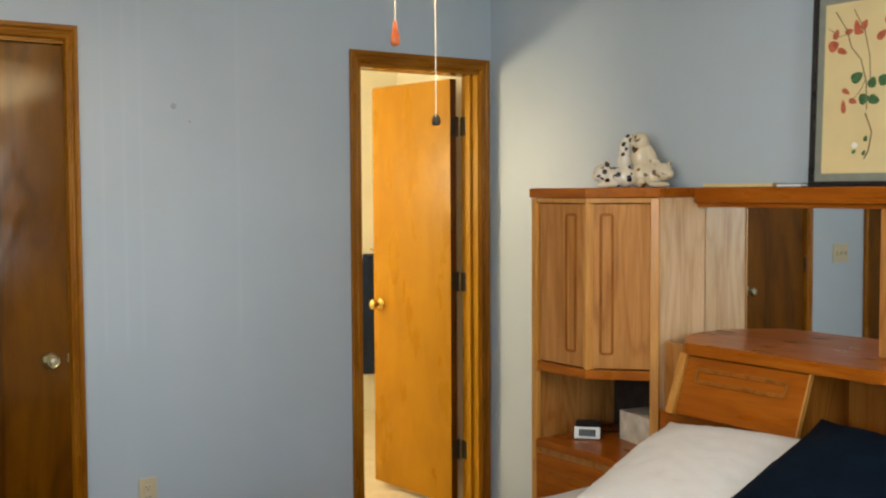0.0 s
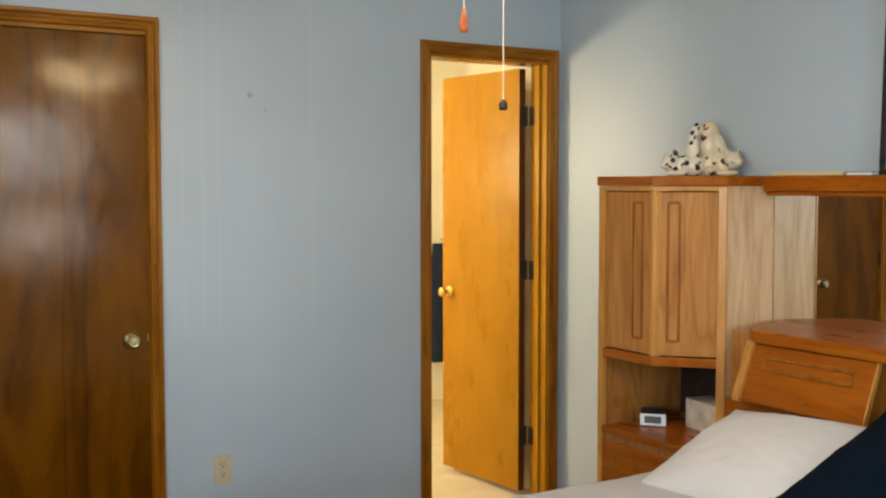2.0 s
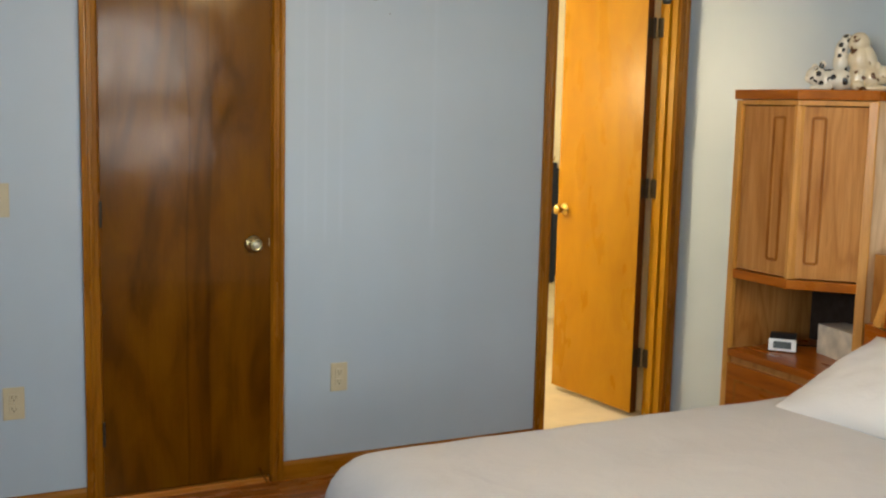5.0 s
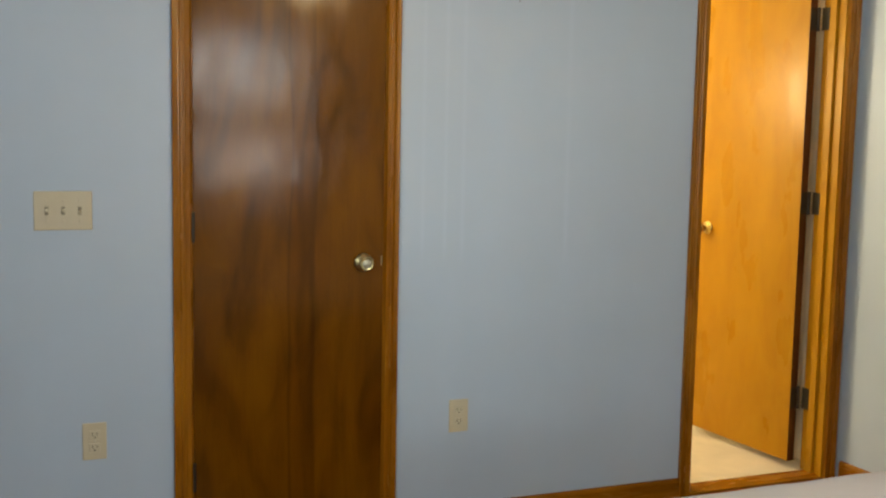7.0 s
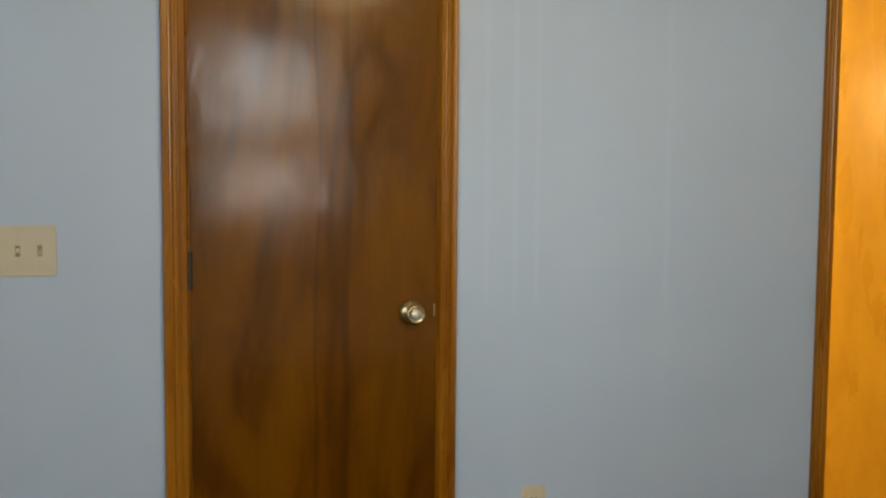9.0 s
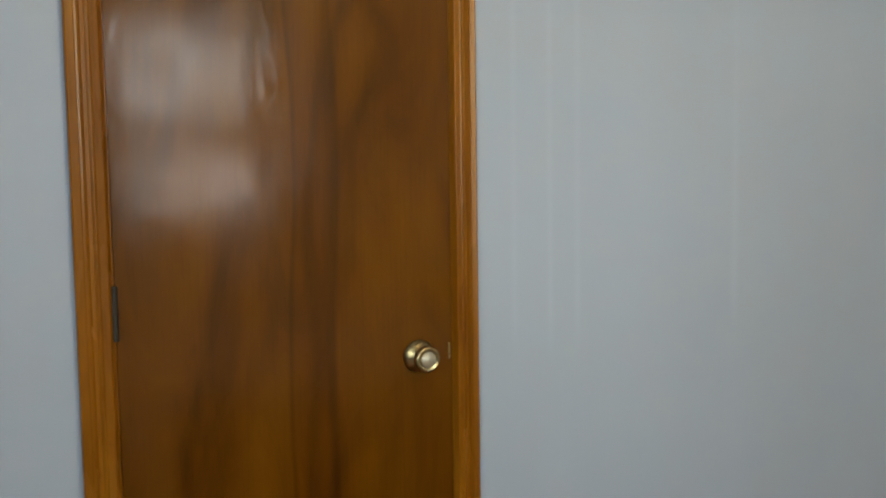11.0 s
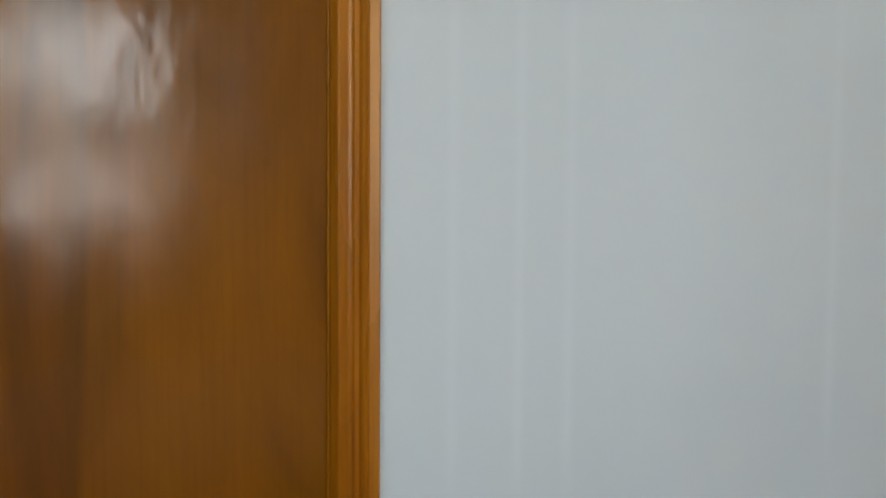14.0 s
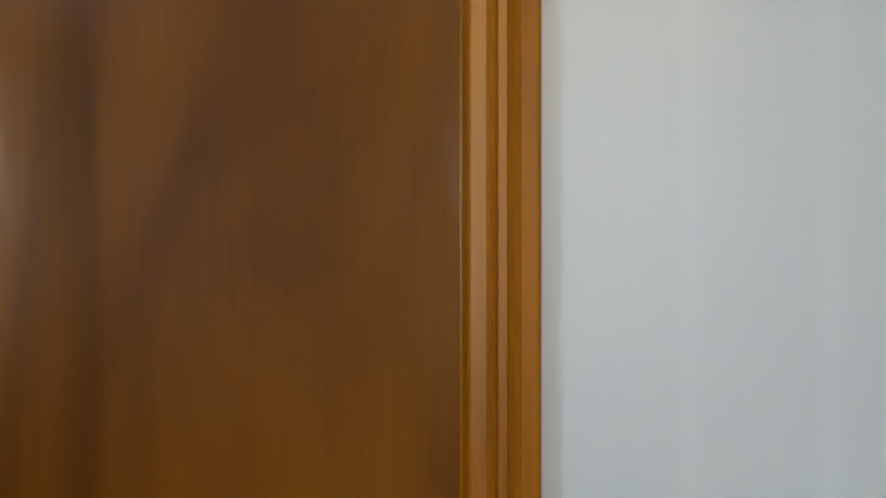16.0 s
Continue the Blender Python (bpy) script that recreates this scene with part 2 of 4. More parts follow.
# near black: the shade inside the open shelf, put into the colour
M_NICHE_SHADE = plain("niche_shade_board", (0.022, 0.011, 0.005), 0.8, scale=80)
M_CARPET = fabric("beige_carpet", (0.66, 0.55, 0.36), 260, 0.18, 0.1)
M_BRASS = glossy_metal("antique_brass", (0.36, 0.285, 0.135), 0.28)
M_BRASS_BRIGHT = glossy_metal("polished_brass", (0.58, 0.40, 0.11), 0.22)
M_NICKEL = plain("worn_cream_face", (0.46, 0.43, 0.31), 0.40, 0.5)
M_HINGE = plain("dark_bronze", (0.035, 0.028, 0.016), 0.5, 0.4)
M_HINGE_TAN = plain("tarnished_brass", (0.040, 0.028, 0.012), 0.6, 0.2)
M_IVORY = plain("ivory_plastic", (0.50, 0.44, 0.29), 0.35, var=0.03)
M_SLOTGREY = plain("grey_filler", (0.30, 0.33, 0.36), 0.7)
M_SLOTTAN = plain("shaded_ivory", (0.20, 0.17, 0.11), 0.6)
M_SLOT = plain("dark_slot", (0.03, 0.025, 0.02), 0.6)
M_SHEET = fabric("pale_bedspread", (0.450, 0.435, 0.425), 380, 0.05, 0.40)
M_PILLOW = fabric("white_cotton", (0.600, 0.588, 0.576), 420, 0.04, 0.35)
M_NAVY = fabric("navy_cotton", (0.0035, 0.0085, 0.018), 420, 0.3, 0.35, 0.0, 0.05)
M_DENIM = fabric("dark_denim", (0.012, 0.022, 0.05), 300, 0.4, 0.5)
M_BLACK = plain("black_lacquer", (0.012, 0.010, 0.010), 0.3)
M_MAT = plain("grey_green_mat", (0.22, 0.23, 0.19), 0.8)
M_PAPER = plain("cream_paper", (0.66, 0.53, 0.27), 0.8, var=0.05, scale=9)
M_RED = plain("red_ink", (0.44, 0.10, 0.045), 0.8, var=0.3, scale=60)
M_GREEN = plain("green_ink", (0.05, 0.12, 0.04), 0.8, var=0.3, scale=60)
M_TWIG = plain("brown_ink", (0.20, 0.13, 0.07), 0.8, var=0.3, scale=60)
M_WHITEPL = plain("white_plastic", (0.74, 0.74, 0.72), 0.35, var=0.02)
M_BLACKPL = plain("black_plastic", (0.015, 0.015, 0.016), 0.4)
M_LCD = plain("grey_display", (0.06, 0.068, 0.064), 0.25)
M_BOX = plain("printed_carton", (0.62, 0.54, 0.42), 0.6, var=0.25, scale=18)
M_TEAR = plain("orange_wood_pull", (0.50, 0.11, 0.025), 0.3)
M_CORD = plain("pale_cord", (0.70, 0.62, 0.45), 0.7)
M_GLOWGLASS = glow("lit_frosted_glass", (1.0, 0.74, 0.40), 78.0)


def mirror_mat():
    m, t, b = mat_new("silvered_mirror")
    b.inputs["Base Color"].default_value = (0.86, 0.88, 0.86, 1)
    b.inputs["Metallic"].default_value, b.inputs["Roughness"].default_value = 1.0, 0.015
    return m


def glass_mat():
    m, t, b = mat_new("window_glass")
    b.inputs["Base Color"].default_value = (1, 1, 1, 1)
    b.inputs["Transmission Weight"].default_value, b.inputs["Roughness"].default_value = 1.0, 0.0
    b.inputs["IOR"].default_value = 1.45
    return m


def spotted(name, dark=(0.02, 0.018, 0.02), lo=0.40, a=(0.70, 0.66, 0.56), b2=(0.64, 0.56, 0.42), sc=38.0):
    """Glazed white pottery with black and brown patches."""
    m, t, b = mat_new(name)
    v = coords(t, (1, 1, 1))
    vo = nd(t, "ShaderNodeTexVoronoi", Scale=sc)
    n = nd(t, "ShaderNodeTexNoise", Scale=26.0, Detail=2.0)
    for q in (vo, n):
        t.links.new(v, q.inputs["Vector"])
    sp = ramp(t, vo.outputs["Distance"], [(0.34, dark), (0.42, (1, 1, 1))])
    keep = ramp(t, n.outputs["Fac"], [(lo, (0, 0, 0)), (lo + 0.05, (1, 1, 1))])
    base = mix(t, a, b2, n.outputs["Fac"])
    t.links.new(mix(t, base, mix(t, base, sp, 1.0, "MULTIPLY"), keep), b.inputs["Base Color"])
    b.inputs["Roughness"].default_value = 0.22
    return m


M_MIRROR, M_GLASS, M_SPOT = mirror_mat(), glass_mat(), spotted("glazed_spotted_pottery")
M_BROWNSPOT = spotted("glazed_cream_pottery", (0.16, 0.07, 0.03), 0.50, (0.66, 0.58, 0.42), (0.58, 0.46, 0.28), 26.0)

# ---- mesh helpers ----


def bm_box(bm, x0, y0, z0, x1, y1, z1, bev=0.0, seg=2):
    r = bmesh.ops.create_cube(bm, size=1.0)
    bmesh.ops.scale(bm, vec=(abs(x1 - x0), abs(y1 - y0), abs(z1 - z0)), verts=r["verts"])
    bmesh.ops.translate(bm, vec=((x0 + x1) / 2, (y0 + y1) / 2, (z0 + z1) / 2), verts=r["verts"])
    if bev:
        es = list({e for v in r["verts"] for e in v.link_edges})
        bmesh.ops.bevel(bm, geom=es, offset=bev, segments=seg, affect="EDGES", profile=0.6)
    return bm


def box(*a, bev=0.0, seg=2):
    return bm_box(bmesh.new(), *a, bev=bev, seg=seg)


def prism(poly, axis, a, b, bev=0.0):
    """A polygon of 2D points drawn out along an axis: 'z' takes (x, y), 'y' takes (x, z), 'x' takes (y, z)."""
    bm = bmesh.new()
    put = {"z": lambda p, h: (p[0], p[1], h), "y": lambda p, h: (p[0], h, p[1]), "x": lambda p, h: (h, p[0], p[1])}[axis]
    lo, hi = [bm.verts.new(put(p, a)) for p in poly], [bm.verts.new(put(p, b)) for p in poly]
    n = len(poly)
    bm.faces.new(lo)
    bm.faces.new(hi[::-1])
    for i in range(n):
        bm.faces.new((lo[i], hi[i], hi[(i + 1) % n], lo[(i + 1) % n]))
    bmesh.ops.recalc_face_normals(bm, faces=bm.faces)
    if bev:
        bmesh.ops.bevel(bm, geom=list(bm.edges), offset=bev, segments=2, affect="EDGES", profile=0.6)
    return bm


def lathe(profile, m, seg=28):
    """A body of revolution: (radius, height) pairs about local z, placed by the matrix m."""
    bm = bmesh.new()
    rings = []
    for r, h in profile:
        if r < 1e-6:
            rings.append([bm.verts.new((0, 0, h))])
        else:
            rings.append([bm.verts.new((r * math.cos(2 * math.pi * i / seg), r * math.sin(2 * math.pi * i / seg), h)) for i in range(seg)])
    for a, b in zip(rings, rings[1:]):
        for i in range(seg):
            j = (i + 1) % seg
            if len(a) == 1 and len(b) == 1:
                continue
            if len(a) == 1:
                bm.faces.new((a[0], b[i], b[j]))
            elif len(b) == 1:
                bm.faces.new((a[i], b[0], a[j]))
            else:
                bm.faces.new((a[i], b[i], b[j], a[j]))
    bmesh.ops.recalc_face_normals(bm, faces=bm.faces)
    bmesh.ops.transform(bm, matrix=m, verts=bm.verts)
    return bm


def tube(pts, r, seg=8):
    bm = bmesh.new()
    prev = None
    for i, p in enumerate(pts):
        a, b = Vector(pts[max(0, i - 1)]), Vector(pts[min(len(pts) - 1, i + 1)])
        d = (b - a).normalized()
        u = d.orthogonal().normalized()
        w = d.cross(u)
        ring = [bm.verts.new(Vector(p) + r * (u * math.cos(2 * math.pi * k / seg) + w * math.sin(2 * math.pi * k / seg))) for k in range(seg)]
        if prev:
            for k in range(seg):
                bm.faces.new((prev[k], prev[(k + 1) % seg], ring[(k + 1) % seg], ring[k]))
        else:
            bm.faces.new(ring[::-1])
        prev = ring
    bm.faces.new(prev)
    bmesh.ops.recalc_face_normals(bm, faces=bm.faces)
    return bm


def thing(name, at, label, category, group="", kind=""):
    ob = new(name)
    ob.location = at
    ob.empty_display_size = 0.05
    return tagged(ob, label, category, group, kind)


def where(ob):
    p = Vector(ob.location)
    while ob.parent:
        ob = ob.parent
        p += ob.location
    return p


def part(name, bm, material, parent=None, label="", smooth=False):
    """Links a bmesh in world places as one mesh object, under a thing or a part."""
    me = bpy.data.meshes.new(name)
    at = where(parent) if parent else Vector((0, 0, 0))
    bmesh.ops.translate(bm, vec=-at, verts=bm.verts)
    bm.to_mesh(me)
    bm.free()
    me.materials.append(material)
    if smooth:
        for p in me.polygons:
            p.use_smooth = True
    ob = new(name, me)
    ob.parent = parent
    if label:
        ob["label"] = label
    return ob


def solid(name, bm, material, label, category, group="", kind="", smooth=False):
    return tagged(part(name, bm, material, None, "", smooth), label, category, group, kind)


# ---- the large structure ----
T = 0.115
DOOR_TOP = 2.077
L0, L1 = -0.6905, -0.0370      # rough opening of the closed door
R0, R1 = 1.178, 1.837        # rough opening of the doorway
E0, E1 = -2.10, -1.342       # rough opening of the entry door


def wall_with_gaps(x0, x1, y0, y1, z1, gaps):
    """A wall along x with full-height pieces between gaps and headers above them; a gap is x0, x1, bottom, top."""
    bm = bmesh.new()
    at = x0
    for a, b, lo, hi in gaps:
        bm_box(bm, at, y0, 0, a, y1, z1)
        bm_box(bm, a, y0, hi, b, y1, z1)
        if lo > 0:
            bm_box(bm, a, y0, 0, b, y1, lo)
        at = b
    bm_box(bm, at, y0, 0, x1, y1, z1)
    bmesh.ops.remove_doubles(bm, verts=bm.verts, dist=1e-5)
    return bm


wall_n = solid("wall_north", wall_with_gaps(WEST_X - T, EAST_X + 0.002, 0, T - 0.003, CEIL_Z, [(E0, E1, 0, DOOR_TOP), (L0, L1, 0, DOOR_TOP), (R0, R1, 0, DOOR_TOP)]),
      M_WALL_N, "blue-grey satin painted wall with brown wooden doors", "wall", kind="structure")
solid("wall_east", box(EAST_X, SOUTH_Y - T, 0, EAST_X + T, 0.0, CEIL_Z), M_WALL, "blue-grey painted wall behind the headboard", "wall", kind="structure")
bm = bmesh.new()
for q in ((SOUTH_Y - T, 0, W2_Y0, CEIL_Z), (W2_Y1, 0, 0.0, CEIL_Z), (W2_Y0, 0, W2_Y1, W2_Z0), (W2_Y0, WIN_Z1, W2_Y1, CEIL_Z)):
    bm_box(bm, WEST_X - T, q[0], q[1], WEST_X, q[2], q[3])
solid("wall_west", bm, M_WALL, "blue-grey painted wall with an added window", "wall", kind="structure")
# unseen window, added to house the west side light
w2 = thing("added_window", (WEST_X, (W2_Y0 + W2_Y1) / 2, W2_Z0), "added wide white framed window for side light", "window", kind="structure")
wmid = (W2_Y0 + W2_Y1) / 2
for a, b in ((W2_Y0, wmid), (wmid, W2_Y1)):
    bm = bmesh.new()
    xx = WEST_X - 0.07
    bm_box(bm, xx, a, W2_Z0, xx + 0.03, a + 0.045, WIN_Z1)
    bm_box(bm, xx, b - 0.045, W2_Z0, xx + 0.03, b, WIN_Z1)
    bm_box(bm, xx, a + 0.045, W2_Z0, xx + 0.03, b - 0.045, W2_Z0 + 0.045)
    bm_box(bm, xx, a + 0.045, WIN_Z1 - 0.045, xx + 0.03, b - 0.045, WIN_Z1)
    part("sash", bm, M_WHITEPL, w2)
part("window_sill", box(WEST_X, W2_Y0 - 0.06, W2_Z0 - 0.028, WEST_X + 0.05, W2_Y1 + 0.06, W2_Z0, bev=0.004), M_TRIM_Y, w2)
solid("wall_south", wall_with_gaps(WEST_X, EAST_X, SOUTH_Y - T, SOUTH_Y, CEIL_Z, [(WIN_X0, WIN_X1, WIN_Z0, WIN_Z1)]), M_WALL, "blue-grey painted wall with a window", "wall", kind="structure")
solid("ceiling", box(WEST_X - T, SOUTH_Y - T, CEIL_Z, 3.1, 2.7, CEIL_Z + 0.1), M_CEIL, "white painted plaster ceiling", "ceiling", kind="structure")
floor_ob = solid("floor", box(WEST_X - T, SOUTH_Y - T, -0.12, EAST_X + T, T - 0.02, -0.018), M_OAK_SHADE, "reddish-brown varnished strip wood floor", "floor", kind="structure")

bm = lathe([(0, 0), (0.0120, 0), (0.0095, 0.0012), (0, 0.0016)], pose(0.362, 0.0, 1.857, 90), 14)
part("plaster_mark", bm, M_SLOTGREY, wall_n, "small grey filled nail hole")
bm = lathe([(0, 0), (0.0045, 0), (0.003, 0.0008), (0, 0.001)], pose(0.425, 0.0, 1.800, 90), 14)
part("plaster_mark", bm, M_SLOTGREY, wall_n)
# next room
NR_X0, NR_X1, NR_Y1 = 0.10, 2.95, 2.40
solid("floor_next_room", box(NR_X0 - T, T - 0.02, -0.12, NR_X1 + T, NR_Y1 + T, 0.004), M_CARPET, "pale beige carpet in the next room", "carpet", kind="structure")
solid("wall_next_north", box(NR_X0 - T, NR_Y1, 0.004, NR_X1 + T, NR_Y1 + T, CEIL_Z), M_CREAM, "cream painted wall in the next room", "wall", kind="structure")
solid("wall_next_west", box(NR_X0 - T, T, 0.004, NR_X0, NR_Y1, CEIL_Z), M_CREAM, "cream painted side wall of the next room", "wall", kind="structure")
solid("wall_next_east", box(NR_X1, T, 0.004, NR_X1 + T, NR_Y1, CEIL_Z), M_CREAM, "cream painted side wall of the next room", "wall", kind="structure")
solid("wall_next_lining", wall_with_gaps(NR_X0, NR_X1, T, T + 0.012, CEIL_Z, [(R0 - 0.002, R1 + 0.002, 0, DOOR_TOP + 0.002)]), M_CREAM, "cream painted back of the shared wall", "wall", kind="structure")
# added stub that keeps lamplight out of the open door's hinge gap
solid("wall_gap_block", box(1.895, T + 0.0125, 0.0045, 1.960, 0.46, CEIL_Z), M_CREAM, "short cream wall added to block the hinge gap", "wall", kind="structure")
# unseen wall, added to stop light leaking round the closed doors
solid("wall_leak_block", box(WEST_X, T + 0.0125, 0.0, NR_X0 - T - 0.001, T + 0.05, CEIL_Z), M_CREAM, "plain cream wall added against light leaks behind the doors", "wall", kind="structure")

# window in the south wall
win = thing("window_1", ((WIN_X0 + WIN_X1) / 2, SOUTH_Y, WIN_Z0), "white double-hung window letting in daylight", "window", kind="structure")
wm = (WIN_Z0 + WIN_Z1) / 2
for zz0, zz1, yy in ((WIN_Z0, wm + 0.02, SOUTH_Y - 0.055), (wm - 0.02, WIN_Z1, SOUTH_Y - 0.085)):
    bm = bmesh.new()
    bm_box(bm, WIN_X0, yy, zz0, WIN_X0 + 0.045, yy + 0.028, zz1)
    bm_box(bm, WIN_X1 - 0.045, yy, zz0, WIN_X1, yy + 0.028, zz1)
    bm_box(bm, WIN_X0 + 0.045, yy, zz0, WIN_X1 - 0.045, yy + 0.028, zz0 + 0.045)
    bm_box(bm, WIN_X0 + 0.045, yy, zz1 - 0.045, WIN_X1 - 0.045, yy + 0.028, zz1)
    sash = part("sash", bm, M_WHITEPL, win)
# unseen rail, added to cut a dark band into the window's reflection
part("blocking_rail", box(WIN_X0 + 0.002, SOUTH_Y - 0.024, 1.325, WIN_X1 - 0.002, SOUTH_Y - 0.003, 1.515, bev=0.003), M_TRIM_X, win, "added broad rail blocking part of the window")
part("window_sill", box(WIN_X0 - 0.06, SOUTH_Y, WIN_Z0 - 0.028, WIN_X1 + 0.06, SOUTH_Y + 0.05, WIN_Z0, bev=0.004), M_TRIM_X, win)

# casing section: distance from the opening, height above the wall
CASING = [(0.0, 0.0), (0.0, 0.0025), (0.0045, 0.0105), (0.0065, 0.0118), (0.0165, 0.0112), (0.0195, 0.0128), (0.0225, 0.0114), (0.0245, 0.0094), (0.0300, 0.0094),
          (0.0320, 0.0125), (0.0350, 0.0150), (0.0380, 0.0138), (0.0395, 0.0150), (0.0500, 0.0168), (0.0525, 0.0152), (0.0525, 0.0)]


def casing_leg(x_in, way, z0, z1, y=0.0, out=-1, wide=1.0):
    """An upright casing board, mitred at the top; way is +1 where it grows towards +x."""
    bm = bmesh.new()
    lo = [bm.verts.new((x_in + way * u * wide, y + out * h, z0)) for u, h in CASING]
    hi = [bm.verts.new((x_in + way * u * wide, y + out * h, z1 + u)) for u, h in CASING]
    n = len(CASING)
    bm.faces.new(lo)
    bm.faces.new(hi[::-1])
    for i in range(n):
        bm.faces.new((lo[i], hi[i], hi[(i + 1) % n], lo[(i + 1) % n]))
    bmesh.ops.recalc_face_normals(bm, faces=bm.faces)
    return bm


def casing_head(x0, x1, z, y=0.0, out=-1, wide=1.0, wide_b=1.0):
    bm = bmesh.new()
    a = [bm.verts.new((x0 - u * wide, y + out * h, z + u)) for u, h in CASING]
    b = [bm.verts.new((x1 + u * wide_b, y + out * h, z + u)) for u, h in CASING]
    n = len(CASING)
    bm.faces.new(a)
    bm.faces.new(b[::-1])
    for i in range(n):
        bm.faces.new((a[i], b[i], b[(i + 1) % n], a[(i + 1) % n]))
    bmesh.ops.recalc_face_normals(bm, faces=bm.faces)
    return bm


def door_frame(d, a, b, top, c0, c1, ctop, inner=None, wide=1.0, wide_b=1.0):
    """Jambs lining an opening from a to b, and casing whose inner edges stand at c0, c1 and ctop."""
    j = 0.017
    part("jamb", box(a, 0.0015, 0, a + j, T + 0.010, top - j, bev=0.001), M_TRIM, d)
    part("jamb", box(b - j, 0.0015, 0, b, T + 0.010, top - j, bev=0.001), inner or M_TRIM, d)
    part("head_jamb", box(a, 0.0015, top - j, b, T + 0.010, top, bev=0.001), M_TRIM_X, d)
    part("casing", casing_leg(c0, -1, 0, ctop, wide=wide), M_TRIM, d, smooth=False)
    part("casing", casing_leg(c1, 1, 0, ctop, wide=wide_b), M_TRIM, d)
    part("head_casing", casing_head(c0, c1, ctop, wide=wide, wide_b=wide_b), M_TRIM_X, d)


def knob_set(d, x, z, y, out, face=M_NICKEL, metal=M_BRASS, name="door_knob"):
    """A round knob with its rose on a door face at y; out is the y direction in which it stands."""
    m = pose(x, y, z, 90 if out < 0 else -90)
    rose = part(name, lathe([(0, 0), (0.0310, 0), (0.0315, 0.003), (0.0300, 0.006), (0.0235, 0.0105), (0.0150, 0.0140), (0.0120, 0.0185), (0.0125, 0.0235), (0.0180, 0.0275), (0.0232, 0.033), (0.0248, 0.039), (0.0246, 0.0445), (0.0228, 0.0470), (0.0190, 0.0478), (0.0165, 0.0462), (0, 0.0462)], m), metal, d, smooth=True)
    part("knob_face", lathe([(0, 0.0463), (0.0152, 0.0463), (0.0146, 0.0482), (0, 0.0490)], m), face, rose, smooth=True)


def hinge(d, x, y, z, sx=0.018):
    bm = lathe([(0, -0.046), (0.0058, -0.046), (0.0058, 0.046), (0, 0.046)], pose(x, y, z), 12)
    bm_box(bm, x - sx, y + 0.0005, z - 0.044, x + sx, y + 0.004, z + 0.044)
    part("hinge", bm, M_HINGE, d)


# closed door
d1 = thing("door_1", ((L0 + L1) / 2, 0, 0), "closed glossy dark-stained flush wooden door with a round brass knob", "door", kind="structure")
door_frame(d1, L0 + 0.008, L1 + 0.006, DOOR_TOP, -0.6685, -0.0465, 2.0745, wide=1.133, wide_b=0.886)
part("door_slab", box(-0.6645, 0.005, 0.026, -0.0475, 0.040, 2.056, bev=0.0012), M_SLAB, d1)
part("threshold", box(L0 + 0.0175, -0.010, -0.018, L1 - 0.0175, 0.100, 0.022, bev=0.004), M_FLOOR_EDGE, d1, "varnished wooden threshold strip")
knob_set(d1, -0.1175, 0.927, 0.005, -1)
part("latch_plate", box(-0.0550, 0.0042, 0.915, -0.0520, 0.007, 0.947), M_BRASS, d1)
for hz in (0.26, 1.05, 1.83):
    part("hinge", lathe([(0, -0.046), (0.006, -0.046), (0.006, 0.046), (0, 0.046)], pose(-0.6665, -0.002, hz), 12), M_HINGE, d1)
part("door_stop", tube([(-0.09, 0.004, 0.055), (-0.09, -0.03, 0.05), (-0.088, -0.085, 0.03)], 0.0045), M_BRASS_BRIGHT, d1, "bent brass door stop")

# open door to the next room
d2 = thing("door_2", ((R0 + R1) / 2, 0, 0), "open honey-coloured wooden door with a brass knob", "door", kind="structure")
# hinge jamb and stops get pale birch: lamplight on them put into colour
door_frame(d2, R0, R1, DOOR_TOP, 1.1895, 1.8255, 2.0745, M_BIRCH)
for xa, xb in ((R0 + 0.017, R0 + 0.029), (R1 - 0.029, R1 - 0.017)):
    part("stop_strip", box(xa, 0.045, 0.0, xb, 0.080, DOOR_TOP - 0.017, bev=0.002), M_BIRCH, d2)
HP = Vector((1.806, 0.142, 0))
OPEN = pose(HP.x, HP.y, 0, 0, 0, -85.5)


def swung(bm):
    bmesh.ops.transform(bm, matrix=OPEN, verts=bm.verts)
    return bm


slab2 = part("door_slab", swung(box(-0.613, -0.041, 0.035, -0.003, -0.006, 2.052, bev=0.0012)), M_BIRCH, d2)
for oy, way in ((-0.041, -1), (-0.006, 1)):
    m = OPEN @ pose(-0.555, oy, 0.955, 90 if way < 0 else -90)
    rose = part("door_knob", lathe([(0, 0), (0.032, 0), (0.032, 0.004), (0.024, 0.010), (0.011, 0.014), (0.010, 0.028), (0.019, 0.036), (0.026, 0.046), (0.025, 0.055), (0.017, 0.061), (0, 0.062)], m), M_BRASS_BRIGHT, slab2, "polished brass knob", True)
for hz in (0.30, 1.10, 1.83):
    bm = lathe([(0, -0.046), (0.0065, -0.046), (0.0065, 0.046), (0, 0.046)], pose(HP.x, HP.y, hz), 12)
    bm_box(bm, R1 - 0.0190, 0.094, hz - 0.044, R1 - 0.0165, HP.y - 0.008, hz + 0.044)
    part("hinge", bm, M_HINGE_TAN, d2)
    part("hinge_leaf", swung(box(-0.0035, -0.038, hz - 0.044, -0.0005, -0.008, hz + 0.044)), M_HINGE_TAN, d2)
# thin dark strip standing in for shade along the hinge edge
part("shade_band", swung(box(-0.0028, -0.0415, 0.035, -0.0018, -0.0055, 2.052)), M_EDGE_SHADE, slab2, "door edge darkened as shade")
part("threshold", box(R0 + 0.017, -0.004, -0.018, R1 - 0.017, 0.100, 0.008, bev=0.004), M_TRIM_X, d2, "wooden threshold strip")

